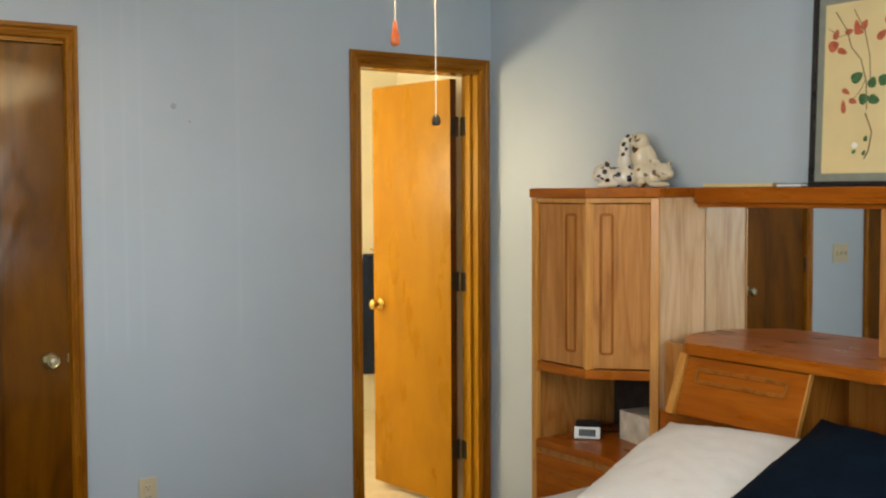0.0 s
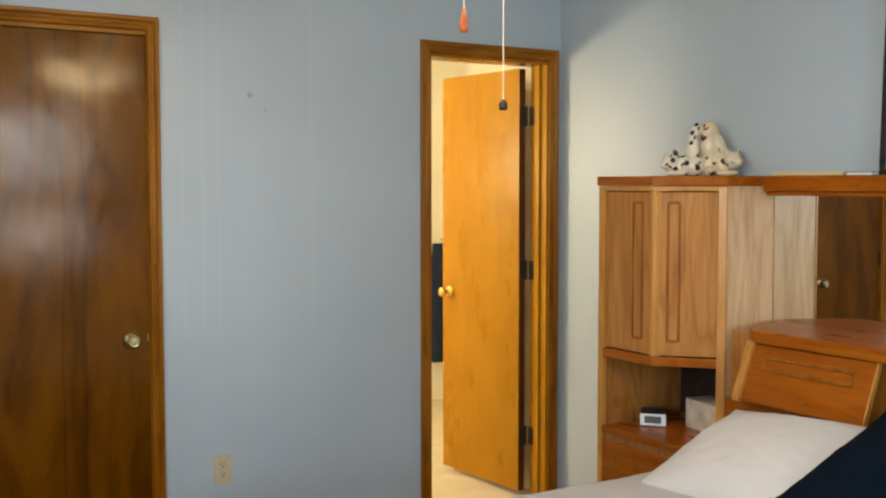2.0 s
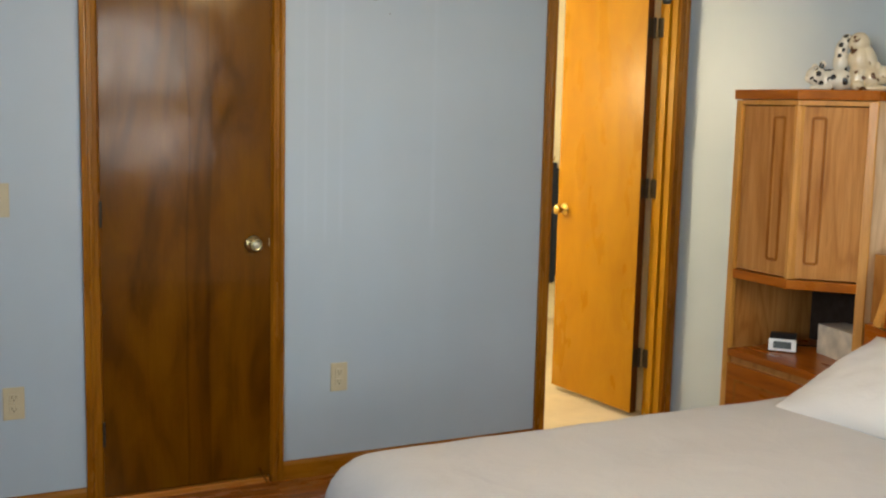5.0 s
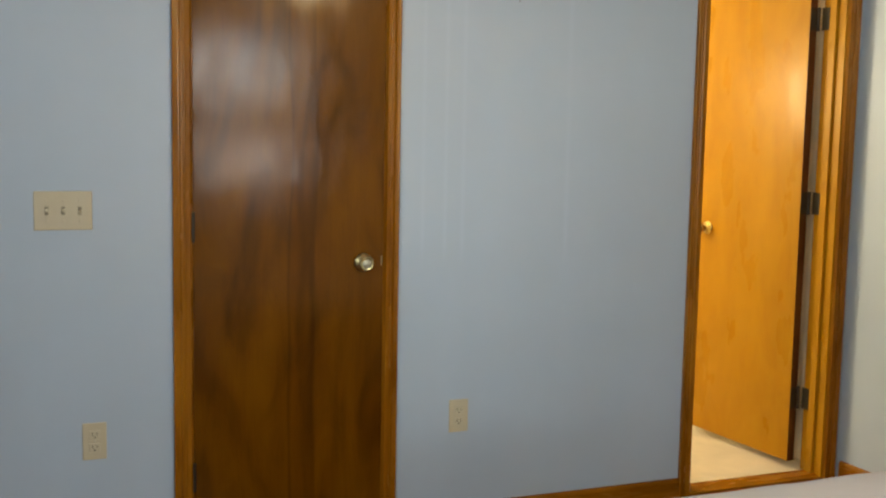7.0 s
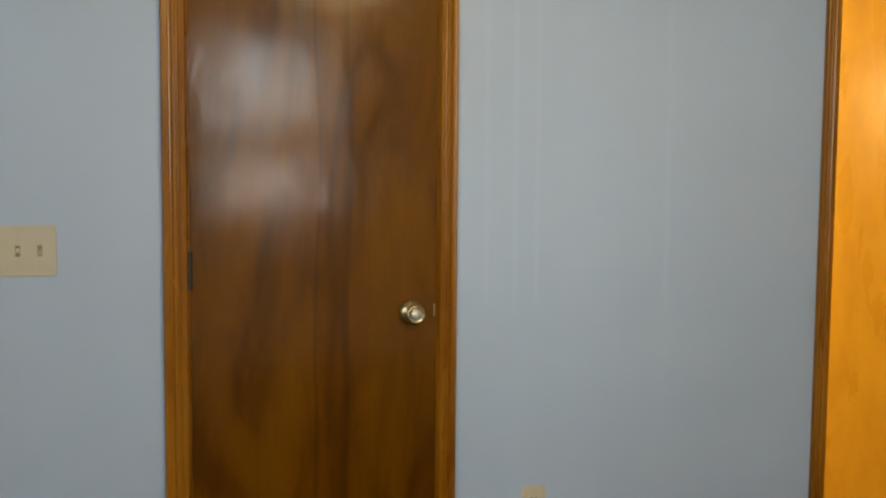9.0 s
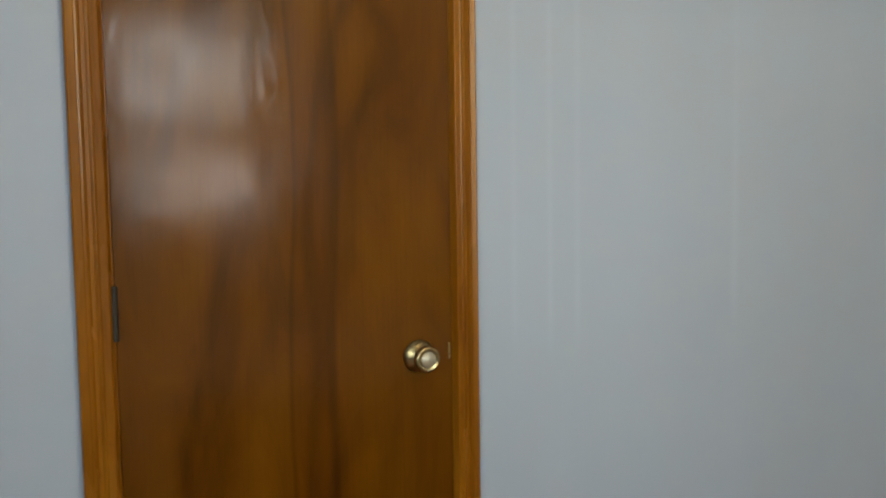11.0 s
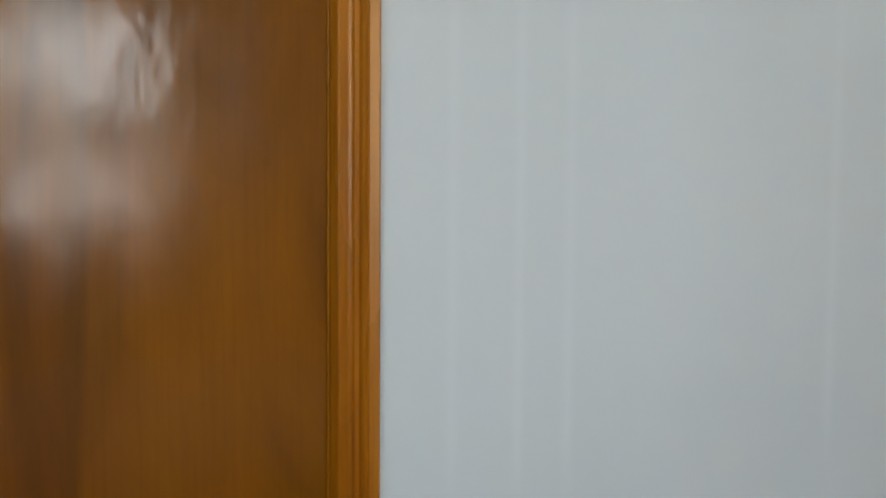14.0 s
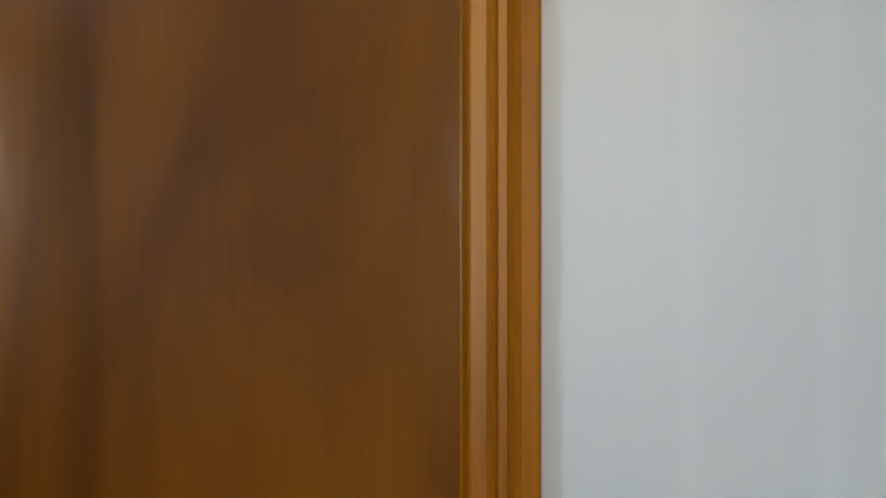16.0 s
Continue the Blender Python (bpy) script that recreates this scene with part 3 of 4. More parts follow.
# entry door beyond the switches, seen in the mirror
d3 = thing("door_3", ((E0 + E1) / 2, 0, 0), "closed dark-stained flush wooden entry door", "door", kind="structure")
door_frame(d3, E0, E1, DOOR_TOP, E0 + 0.010, E1 - 0.010, 2.0745)
part("door_slab", box(E0 + 0.019, 0.0, 0.012, E1 - 0.019, 0.035, 2.046, bev=0.0012), M_SLAB, d3)
knob_set(d3, E0 + 0.085, 0.905, 0.0, -1, M_BRASS)


def baseboard_run(name, x0, y0, x1, y1, nx, ny):
    """A base with a quarter-round shoe along a wall from one point to another; (nx, ny) points into the room."""
    prof = [(0, -0.016), (0.022, -0.016), (0.0215, -0.008), (0.018, -0.001), (0.0125, 0.003), (0.0125, 0.058), (0.010, 0.065), (0.007, 0.071), (0, 0.073)]
    bm = bmesh.new()
    a = [bm.verts.new((x0 + nx * u, y0 + ny * u, h)) for u, h in prof]
    b = [bm.verts.new((x1 + nx * u, y1 + ny * u, h)) for u, h in prof]
    n = len(prof)
    bm.faces.new(a)
    bm.faces.new(b[::-1])
    for i in range(n):
        bm.faces.new((a[i], b[i], b[(i + 1) % n], a[(i + 1) % n]))
    bmesh.ops.recalc_face_normals(bm, faces=bm.faces)
    solid(name, bm, M_TRIM_X if y0 == y1 else M_TRIM_Y, "dark-stained wooden baseboard with a rounded shoe", "baseboard", kind="structure")


baseboard_run("baseboard", 0.0005, 0, 1.1365, 0, 0, -1)
baseboard_run("baseboard", -1.2985, 0, -0.7285, 0, 0, -1)
baseboard_run("baseboard", WEST_X, 0, -2.1430, 0, 0, -1)
baseboard_run("baseboard", EAST_X, -0.024, EAST_X, -0.80, -1, 0)
baseboard_run("baseboard", EAST_X, -3.0, EAST_X, SOUTH_Y, -1, 0)
baseboard_run("baseboard", WEST_X, 0, WEST_X, SOUTH_Y, 1, 0)
baseboard_run("baseboard", WEST_X, SOUTH_Y, EAST_X, SOUTH_Y, 0, 1)

# ---- wall plates ----


def outlet(x, z):
    o = thing("outlet", (x, 0, z), "ivory duplex outlet with a plastic cover plate", "outlet", "wall outlets")
    part("cover_plate", box(x - 0.035, -0.0055, z - 0.057, x + 0.035, 0.0, z + 0.057, bev=0.0025), M_IVORY, o)
    for dz in (-0.0195, 0.0195):
        r = part("receptacle", box(x - 0.0165, -0.0075, z + dz - 0.0135, x + 0.0165, -0.005, z + dz + 0.0135, bev=0.002), M_IVORY, o)
        bm = bmesh.new()
        bm_box(bm, x - 0.0075, -0.0079, z + dz - 0.001, x - 0.0055, -0.007, z + dz + 0.008)
        bm_box(bm, x + 0.0055, -0.0079, z + dz - 0.001, x + 0.0075, -0.007, z + dz + 0.007)
        bm_box(bm, x - 0.0022, -0.0079, z + dz - 0.009, x + 0.0022, -0.007, z + dz - 0.0048)
        part("slots", bm, M_SLOT, r)
    part("screw", lathe([(0, 0), (0.003, 0), (0.0025, 0.0012), (0, 0.0014)], pose(x, -0.0055, z, 90), 10), M_NICKEL, o)


outlet(0.230, 0.388)
outlet(-0.963, 0.405)

SWZ = 1.1045
sw = thing("light_switch", (-1.041, 0, SWZ), "ivory triple switch plate with three toggles", "light switch")
part("cover_plate", box(-1.1225, -0.006, SWZ - 0.0575, -0.9595, 0.0, SWZ + 0.0575, bev=0.003), M_IVORY, sw)
for i in range(3):
    cx = -1.087 + 0.046 * i
    part("toggle_slot", box(cx - 0.0052, -0.0066, SWZ - 0.0122, cx + 0.0052, -0.005, SWZ + 0.0122), M_SLOTTAN, sw)
    bm = box(cx - 0.004, -0.0175, SWZ - 0.007, cx + 0.004, -0.006, SWZ + 0.003, bev=0.0012)
    bmesh.ops.rotate(bm, cent=(cx, -0.006, SWZ), matrix=Matrix.Rotation(radians(-24 if i < 2 else 24), 3, "X"), verts=bm.verts)
    part("toggle", bm, M_IVORY, sw)
    for dz in (-0.030, 0.030):
        part("screw", lathe([(0, 0), (0.0032, 0), (0.0026, 0.0012), (0, 0.0014)], pose(cx, -0.006, SWZ + dz, 90), 10), M_IVORY, sw)

# ---- pier cabinet beside the bed ----
PX0, PX1 = 1.452, 1.884        # front and back
PY0, PY1 = -0.815, -1.299      # far side and bed side
CH = (1.629, -1.113)           # where the slanted front begins and ends
pier = thing("pier_cabinet", (1.67, -1.11, 0), "honey oak pier cabinet with a slanted door, open shelf and drawers", "cabinet")
cap = [(PX0 - 0.008, PY0 + 0.006), (PX1, PY0 + 0.006), (PX1, PY1 - 0.006), (CH[0] - 0.004, PY1 - 0.006), (PX0 - 0.008, CH[1] - 0.006)]
part("top_board", prism(cap, "z", 1.502, 1.537, bev=0.004), M_OAK_Y, pier)
part("side_panel", box(PX0 + 0.0225, PY0 - 0.018, 0.0, PX1, PY0, 1.501, bev=0.0015), M_OAK, pier)
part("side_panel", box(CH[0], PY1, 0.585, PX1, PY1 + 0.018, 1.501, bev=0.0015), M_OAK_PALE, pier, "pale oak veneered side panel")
# back board carries the niche's shade in its colour
part("back_panel", box(PX1 - 0.012, PY1 + 0.0185, 0.585, PX1, PY0 - 0.0185, 1.501), M_NICHE_SHADE, pier, "back board coloured near black as niche shade")
rail = [(PX0, PY0 - 0.0185), (PX1 - 0.0125, PY0 - 0.0185), (PX1 - 0.0125, PY1 + 0.0185), (CH[0] - 0.002, PY1 + 0.0185), (CH[0] - 0.002, PY1), (PX0, CH[1])]
part("lower_rail", prism(rail, "z", 0.848, 0.882, bev=0.003), M_OAK_Y, pier)
fr = Vector((CH[0] - PX0, PY1 - CH[1], 0)).normalized()


def loop_moulding(bm, x0, y0, x1, y1, w, h, r):
    """A raised line round a rounded rectangle in local x and y, w wide and h proud, towards -z."""
    def ring(o, z):
        out = []
        for cx, cy, a0 in ((x1 - r, y1 - r, 0), (x0 + r, y1 - r, 90), (x0 + r, y0 + r, 180), (x1 - r, y0 + r, 270)):
            for i in range(5):
                a = radians(a0 + 22.5 * i)
                out.append(bm.verts.new((cx + (r + o) * math.cos(a), cy + (r + o) * math.sin(a), z)))
        return out
    rows = [ring(0, 0.001), ring(-w * 0.15, -h), ring(-w * 0.85, -h), ring(-w, 0.001)]
    n = len(rows[0])
    for a, b in zip(rows, rows[1:] + rows[:1]):
        for i in range(n):
            bm.faces.new((a[i], a[(i + 1) % n], b[(i + 1) % n], b[i]))
    bmesh.ops.recalc_face_normals(bm, faces=bm.faces)
    return bm


def door_panel(origin, along, normal, w, z0, z1, lx0, lx1, name="cabinet_door"):
    """A panel door on a plane: flat board, with one tall routed groove loop from lx0 to lx1."""
    m = Matrix((( along.x, 0, -normal.x, origin.x), (along.y, 0, -normal.y, origin.y), (0, 1, 0, 0), (0, 0, 0, 1)))
    # local x along, local y up, local z into the cabinet
    bm = bmesh.new()
    bm_box(bm, 0.004, z0 + 0.004, 0.005, w - 0.004, z1 - 0.004, 0.020, bev=0.003)
    bmesh.ops.transform(bm, matrix=m, verts=bm.verts)
    d = part(name, bm, M_OAK, pier)
    bm = loop_moulding(bmesh.new(), lx0, z0 + 0.052, lx1, z1 - 0.037, 0.0110, 0.0040, 0.014)
    bmesh.ops.translate(bm, vec=(0, 0, 0.005), verts=bm.verts)
    bmesh.ops.transform(bm, matrix=m, verts=bm.verts)
    part("groove_moulding", bm, M_OAK_SHADE, d)
    return d


UZ0, UZ1 = 0.883, 1.500
DZ1 = 1.483
tr = [(PX0 + 0.001, PY0 - 0.031), (PX0 + 0.022, PY0 - 0.031), (PX0 + 0.022, CH[1] - 0.004), (CH[0] - 0.004, PY1 + 0.026), (CH[0] - 0.020, PY1 + 0.021), (PX0 + 0.001, CH[1] - 0.002)]
part("top_rail", prism(tr, "z", DZ1, UZ1, bev=0.002), M_OAK_EDGE_LIT, pier)
part("stile", box(PX0 - 0.003, PY0 - 0.030, 0.0, PX0 + 0.022, PY0 - 0.0005, UZ1, bev=0.005), M_OAK_EDGE_LIT, pier)
part("stile", prism([(PX0 - 0.001, CH[1] + 0.012), (PX0 + 0.02, CH[1] + 0.012), (PX0 + 0.03, CH[1] - 0.018), (PX0 + 0.008, CH[1] - 0.010), (PX0 - 0.001, CH[1] - 0.002)], "z", UZ0, DZ1 - 0.001, bev=0.002), M_OAK_EDGE_LIT, pier)
part("stile", prism([(CH[0] - 0.022, PY1 + 0.021), (CH[0] + 0.004, PY1 + 0.021), (CH[0] + 0.004, PY1 - 0.004), (CH[0] - 0.004, PY1 - 0.004)], "z", 0.585, UZ1, bev=0.004), M_OAK_EDGE_LIT, pier)
door_panel(Vector((PX0 + 0.004, PY0 - 0.031, 0)), Vector((0, -1, 0)), Vector((-1, 0, 0)), 0.252, UZ0, DZ1, 0.150, 0.210)
door_panel(Vector((PX0 + 0.0, CH[1], 0)) + fr * 0.012, fr, Vector((-abs(fr.y), -abs(fr.x), 0)), 0.222, UZ0, DZ1, 0.036, 0.088)
# lower case with drawers
part("stand_top", box(PX0 - 0.008, PY1 - 0.004, 0.556, PX1 - 0.001, PY0 - 0.0310, 0.584, bev=0.005), M_OAK_Y, pier)
part("case", box(PX0 + 0.012, PY1, 0.06, PX1 - 0.002, PY0 - 0.0310, 0.555), M_OAK, pier)
part("plinth", box(PX0 + 0.03, PY1 + 0.01, 0.0, PX1 - 0.002, PY0 - 0.0310, 0.059), M_OAK_Y, pier)
for z0, z1 in ((0.315, 0.530), (0.085, 0.300)):
    dr = part("drawer_front", box(PX0 - 0.006, PY1 + 0.012, z0, PX0 + 0.0115, PY0 - 0.032, z1, bev=0.004), M_OAK_Y, pier)
    bm = bmesh.new()
    a, b, c, d = PY1 + 0.06, PY0 - 0.075, z0 + 0.055, z1 - 0.055
    g = 0.010
    for q in ((a, c, b, c + g), (a, d - g, b, d), (a, c + g, a + g, d - g), (b - g, c + g, b, d - g)):
        bm_box(bm, PX0 - 0.0074, q[0], q[1], PX0 - 0.005, q[2], q[3])
    part("groove_moulding", bm, M_OAK_SHADE, dr)

# ---- bridge shelf, mirror and headboard ----
HB0, HB1 = -1.306, -2.900
head = thing("headboard", (1.75, (HB0 + HB1) / 2, 0), "honey oak bookcase headboard with slanted doors and mirrored back", "headboard")
part("bridge_shelf", box(1.803, HB0, 1.482, 1.895, HB1, 1.536, bev=0.004), M_OAK_Y, head)
part("valance", box(1.822, HB0, 1.466, 1.836, HB1, 1.481, bev=0.003), M_OAK_Y, head)
mir = box(-0.003, -0.797, 1.0085, 0.002, 0.797, 1.4805)
bmesh.ops.transform(mir, matrix=pose(1.8915, -2.10, 0, 0, -0.22, 0.85), verts=mir.verts)
part("mirror", mir, M_MIRROR, head, "frameless mirror behind the shelf")
TOPZ, UNDZ = 1.008, 0.966
slab = prism([(1.895, HB0 - 0.001), (1.895, HB1), (1.590, HB1), (1.590, -1.472), (1.597, -1.450), (1.640, -1.408), (1.720, -1.350), (1.800, HB0 - 0.001)], "z", UNDZ, TOPZ, bev=0.006)
part("ledge", slab, M_OAK_Y, head)
part("end_filler", box(1.655, HB0 - 0.001, 0.753, 1.672, -1.437, UNDZ + 0.022, bev=0.002), M_OAK, head, "plain oak panel beside the drop front")
part("base_case", box(1.62, HB0 - 0.01, 0.10, 1.895, HB1, 0.752), M_OAK_Y, head)
part("shelf_back", box(1.80, HB0 - 0.01, 0.753, 1.889, HB1, UNDZ - 0.001), M_OAK_SHADE, head)
part("post", box(1.806, -2.090, TOPZ + 0.001, 1.836, -2.045, 1.4655, bev=0.004), M_OAK, head)
part("post", box(1.806, HB1, TOPZ + 0.001, 1.836, HB1 + 0.045, 1.4655, bev=0.004), M_OAK, head)


def slant_door(ya, yb):
    """A drop front that leans outwards towards its foot."""
    top, foot = Vector((1.602, 0, UNDZ - 0.002)), Vector((1.530, 0, 0.770))
    up = (top - foot).normalized()
    nrm = Vector((-up.z, 0, up.x))
    h = (top - foot).length
    m = Matrix(((0, up.x, nrm.x, foot.x), (-1, 0, 0, ya), (0, up.z, nrm.z, foot.z), (0, 0, 0, 1)))
    w = ya - yb

    def put(bm):
        bmesh.ops.transform(bm, matrix=m, verts=bm.verts)
        bmesh.ops.recalc_face_normals(bm, faces=bm.faces)
        return bm
    d = part("drop_front", put(box(0.030, 0.004, -0.018, w - 0.007, h - 0.002, 0.0, bev=0.002)), M_OAK_Y, head)
    bm = loop_moulding(bmesh.new(), 0.075, h * 0.56, w - 0.068, h * 0.83, 0.0150, 0.0050, 0.014)
    bmesh.ops.scale(bm, vec=(1, 1, -1), verts=bm.verts)
    part("groove_moulding", put(bm), M_OAK_SHADE, d)
    for a, b, f in ((-0.004, 0.027, 0.010), (w - 0.0065, w - 0.001, 0.0015)):
        part("end_frame", put(box(a, 0.0, -0.05 if a < 0 else -0.018, b, h + 0.003, f, bev=0.002)), M_OAK_EDGE_LIT, head)


slant_door(-1.436, -1.952)
slant_door(-2.290, -2.905)
# this divider takes the darker tone to paint in the cubby's shade
part("divider", prism([(1.622, UNDZ - 0.001), (1.80, UNDZ - 0.001), (1.80, 0.753), (1.552, 0.753)], "y", -1.935, -1.950), M_OAK_SHADE, head)
part("divider", prism([(1.602, UNDZ - 0.001), (1.80, UNDZ - 0.001), (1.80, 0.753), (1.55, 0.753)], "y", -2.288, -2.270), M_OAK, head)
part("end_panel", prism([(1.68, UNDZ - 0.001), (1.80, UNDZ - 0.001), (1.80, 0.753), (1.68, 0.753)], "y", HB0 - 0.012, HB0 - 0.030), M_OAK, head)

# ---- bed ----
BX0, BX1, BY0, BY1, BZ = -0.342, 1.56, -2.88, -1.335, 0.568
bed = thing("bed", ((BX0 + BX1) / 2, (BY0 + BY1) / 2, 0), "made double bed with a smooth pale bedspread", "bed")


def drape(lo, hi, r, drop, n):
    """Samples of a cloth's section from one hanging edge over the top to the other: place, fall."""
    out = []
    for i in range(4):
        out.append((lo - 0.012 * (1 - i / 4), drop - (drop - r) * i / 4))
    for i in range(7):
        a = math.pi / 2 * i / 6
        out.append((lo + r - r * math.cos(a), r - r * math.sin(a)))
    for i in range(1, n):
        out.append((lo + r + (hi - lo - 2 * r) * i / n, 0.0))
    for i in range(7):
        a = math.pi / 2 * i / 6
        out.append((hi - r + r * math.sin(a), r - r * math.cos(a)))
    for i in range(1, 5):
        out.append((hi + 0.012 * i / 4, r + (drop - r) * i / 4))
    return out


def spread():
    bm = bmesh.new()
    xs, ys = drape(BX0, BX1, 0.13, 0.40, 46), drape(BY0, BY1, 0.11, 0.40, 36)
    grid = []
    for x, fx in xs:
        row = []
        for y, fy in ys:
            fall = max(fx, fy) if max(fx, fy) > 0.14 else math.hypot(fx, fy)
            top = 0.006 * noise.noise((x * 2.1, y * 2.3, 0.3)) + 0.004 * noise.noise((x * 7.0, y * 5.0, 1.7))
            crown = 0.012 * math.sin(math.pi * (y - BY0) / (BY1 - BY0))
            hang = (0.012 * noise.noise((x * 6, y * 6, 4.0)) + 0.009 * noise.noise((x * 17, y * 17, 2.0))) * min(1, fall / 0.15)
            row.append(bm.verts.new((x + hang, y + hang, BZ - fall + top + crown)))
        grid.append(row)
    for a, b in zip(grid, grid[1:]):
        for i in range(len(a) - 1):
            bm.faces.new((a[i], b[i], b[i + 1], a[i + 1]))
    bmesh.ops.recalc_face_normals(bm, faces=bm.faces)
    return bm


sp = part("bedspread", spread(), M_SHEET, bed, smooth=True)
sol = sp.modifiers.new("thickness", "SOLIDIFY")
sol.thickness, sol.offset = 0.008, -1
part("mattress", box(BX0 + 0.03, BY0 + 0.03, 0.30, BX1 - 0.03, BY1 - 0.03, BZ - 0.03, bev=0.06, seg=4), M_PILLOW, bed)
part("base", box(BX0 + 0.05, BY0 + 0.05, 0.10, BX1 - 0.04, BY1 - 0.05, 0.299, bev=0.01), M_SHEET, bed)
for x in (BX0 + 0.12, BX1 - 0.15):
    for y in (BY0 + 0.12, BY1 - 0.12):
        part("foot", lathe([(0, 0), (0.022, 0), (0.028, 0.099), (0, 0.099)], pose(x, y, 0), 14), M_BLACKPL, bed)


def pillow_mesh(lx, ly, h, seed):
    """A stuffed pillow with pinched corners and soft dents, about the origin."""
    bm = bmesh.new()
    n = 34
    sheets = []
    for side in (1, -1):
        grid = []
        for i in range(n + 1):
            u = -1 + 2 * i / n
            row = []
            for j in range(n + 1):
                v = -1 + 2 * j / n
                f = max(0.0, (1 - abs(u) ** 2.4)) ** 0.72 * max(0.0, (1 - abs(v) ** 2.4)) ** 0.72
                px = u * lx / 2 * (1 - 0.07 * (1 - v * v) * abs(u) ** 3)
                py = v * ly / 2 * (1 - 0.06 * (1 - u * u) * abs(v) ** 3)
                d = 0.16 * noise.noise((u * 1.7 + seed, v * 1.7, side)) + 0.06 * noise.noise((u * 5 + seed, v * 5, side)) + 0.05 * noise.noise((u * 11 + seed, v * 8, side + 3.0))
                row.append(bm.verts.new((px, py, side * h / 2 * f * (1 + d) + 0.004 * side)))
            grid.append(row)
        for a, b in zip(grid, grid[1:]):
            for k in range(n):
                bm.faces.new((a[k], b[k], b[k + 1], a[k + 1]))
        sheets.append(grid)
    a, b = sheets
    ring = lambda g: [g[i][0] for i in range(n)] + [g[n][j] for j in range(n)] + [g[n - i][n] for i in range(n)] + [g[0][n - j] for j in range(n)]
    ra, rb = ring(a), ring(b)
    for k in range(len(ra)):
        q = (k + 1) % len(ra)
        bm.faces.new((ra[k], ra[q], rb[q], rb[k]))
    bmesh.ops.recalc_face_normals(bm, faces=bm.faces)
    return bm


def pillow(name, m, lx, ly, h, seed, material, label):
    bm = pillow_mesh(lx, ly, h, seed)
    me = bpy.data.meshes.new(name)
    bm.to_mesh(me)
    bm.free()
    me.materials.append(material)
    for p in me.polygons:
        p.use_smooth = True
    ob = new(name, me)
    ob.matrix_world = m
    return tagged(ob, label, "pillow", "pillows on the bed")


pillow("pillow", pose(1.285, -1.778, 0.668, -4, -21, 3), 0.52, 0.615, 0.17, 1.0, M_PILLOW, "plump white cotton pillow leaning on the headboard")
pillow("pillow", pose(1.280, -2.362, 0.720, 3, -23, -2), 0.56, 0.68, 0.21, 5.0, M_NAVY, "dark navy blue cotton pillow on the bed")

# ---- things on the cabinet and shelf ----


def blob(bm, at, r, rot=(0, 0, 0), seg=20):
    res = bmesh.ops.create_uvsphere(bm, u_segments=seg, v_segments=seg * 2 // 3, radius=1.0)
    m = pose(*at, *rot) @ Matrix.Diagonal((*r, 1))
    bmesh.ops.transform(bm, matrix=m, verts=res["verts"])


def local_put(bm, m):
    bmesh.ops.transform(bm, matrix=m, verts=bm.verts)
    return bm


DOGS = pose(1.745, -1.075, 1.5372, 0, 0, -46) @ Matrix.Diagonal((1.10, 1.10, 1.17, 1))


def figurine(blobs, material, label):
    """A glazed figure: rounded masses fused into one plain mesh, in a frame whose x runs along the row of dogs."""
    bm = bmesh.new()
    for at, r, rot in blobs:
        blob(bm, at, r, rot)
    local_put(bm, DOGS)
    ob = solid("dog_figurine", bm, material, label, "figurine", "dog figurines", smooth=True)
    rm = ob.modifiers.new("fuse", "REMESH")
    rm.mode, rm.voxel_size, rm.use_smooth_shade = "VOXEL", 0.0026, True


Z0 = (0, 0, 0)
figurine([((-0.112, -0.014, 0.046), (0.033, 0.030, 0.030), Z0), ((-0.132, -0.024, 0.037), (0.016, 0.016, 0.014), Z0), ((-0.095, -0.020, 0.079), (0.011, 0.006, 0.012), (0, 24, 0)),
          ((-0.118, 0.010, 0.072), (0.010, 0.006, 0.012), (0, -10, 0)), ((-0.076, -0.004, 0.034), (0.044, 0.032, 0.034), Z0), ((-0.096, -0.030, 0.010), (0.036, 0.012, 0.010), Z0),
          ((-0.034, 0.000, 0.034), (0.036, 0.032, 0.034), Z0), ((-0.040, 0.010, 0.088), (0.025, 0.026, 0.042), (0, 4, 0)), ((-0.040, 0.012, 0.128), (0.020, 0.022, 0.034), (0, 16, 0)),
          ((-0.026, 0.012, 0.153), (0.019, 0.020, 0.021), (0, 24, 0))], M_SPOT, "white pottery bowing dog with black spots")
figurine([((0.016, 0.000, 0.042), (0.033, 0.032, 0.044), Z0), ((0.018, 0.000, 0.096), (0.037, 0.032, 0.050), (0, -5, 0)), ((0.012, 0.000, 0.144), (0.033, 0.030, 0.034), Z0),
          ((0.046, -0.002, 0.100), (0.022, 0.026, 0.046), (0, -24, 0)), ((0.056, -0.004, 0.040), (0.034, 0.028, 0.038), Z0), ((0.088, -0.016, 0.050), (0.031, 0.028, 0.029), Z0),
          ((0.110, -0.026, 0.045), (0.016, 0.016, 0.015), Z0), ((0.070, -0.024, 0.076), (0.010, 0.007, 0.014), (0, -14, 0)), ((0.108, 0.000, 0.072), (0.009, 0.007, 0.013), (0, 16, 0)),
          ((0.072, -0.032, 0.010), (0.040, 0.013, 0.010), Z0), ((0.016, -0.030, 0.016), (0.018, 0.014, 0.016), Z0)], M_BROWNSPOT, "cream pottery bowing dog with brown patches")

# framed flower painting standing on the shelf
PYL, PYR, PZB, PZT = -1.758, -2.240, 1.5365, 2.165
art = thing("framed_painting", (1.86, (PYL + PYR) / 2, PZB), "black-framed painting of red blossoms on cream paper", "picture")
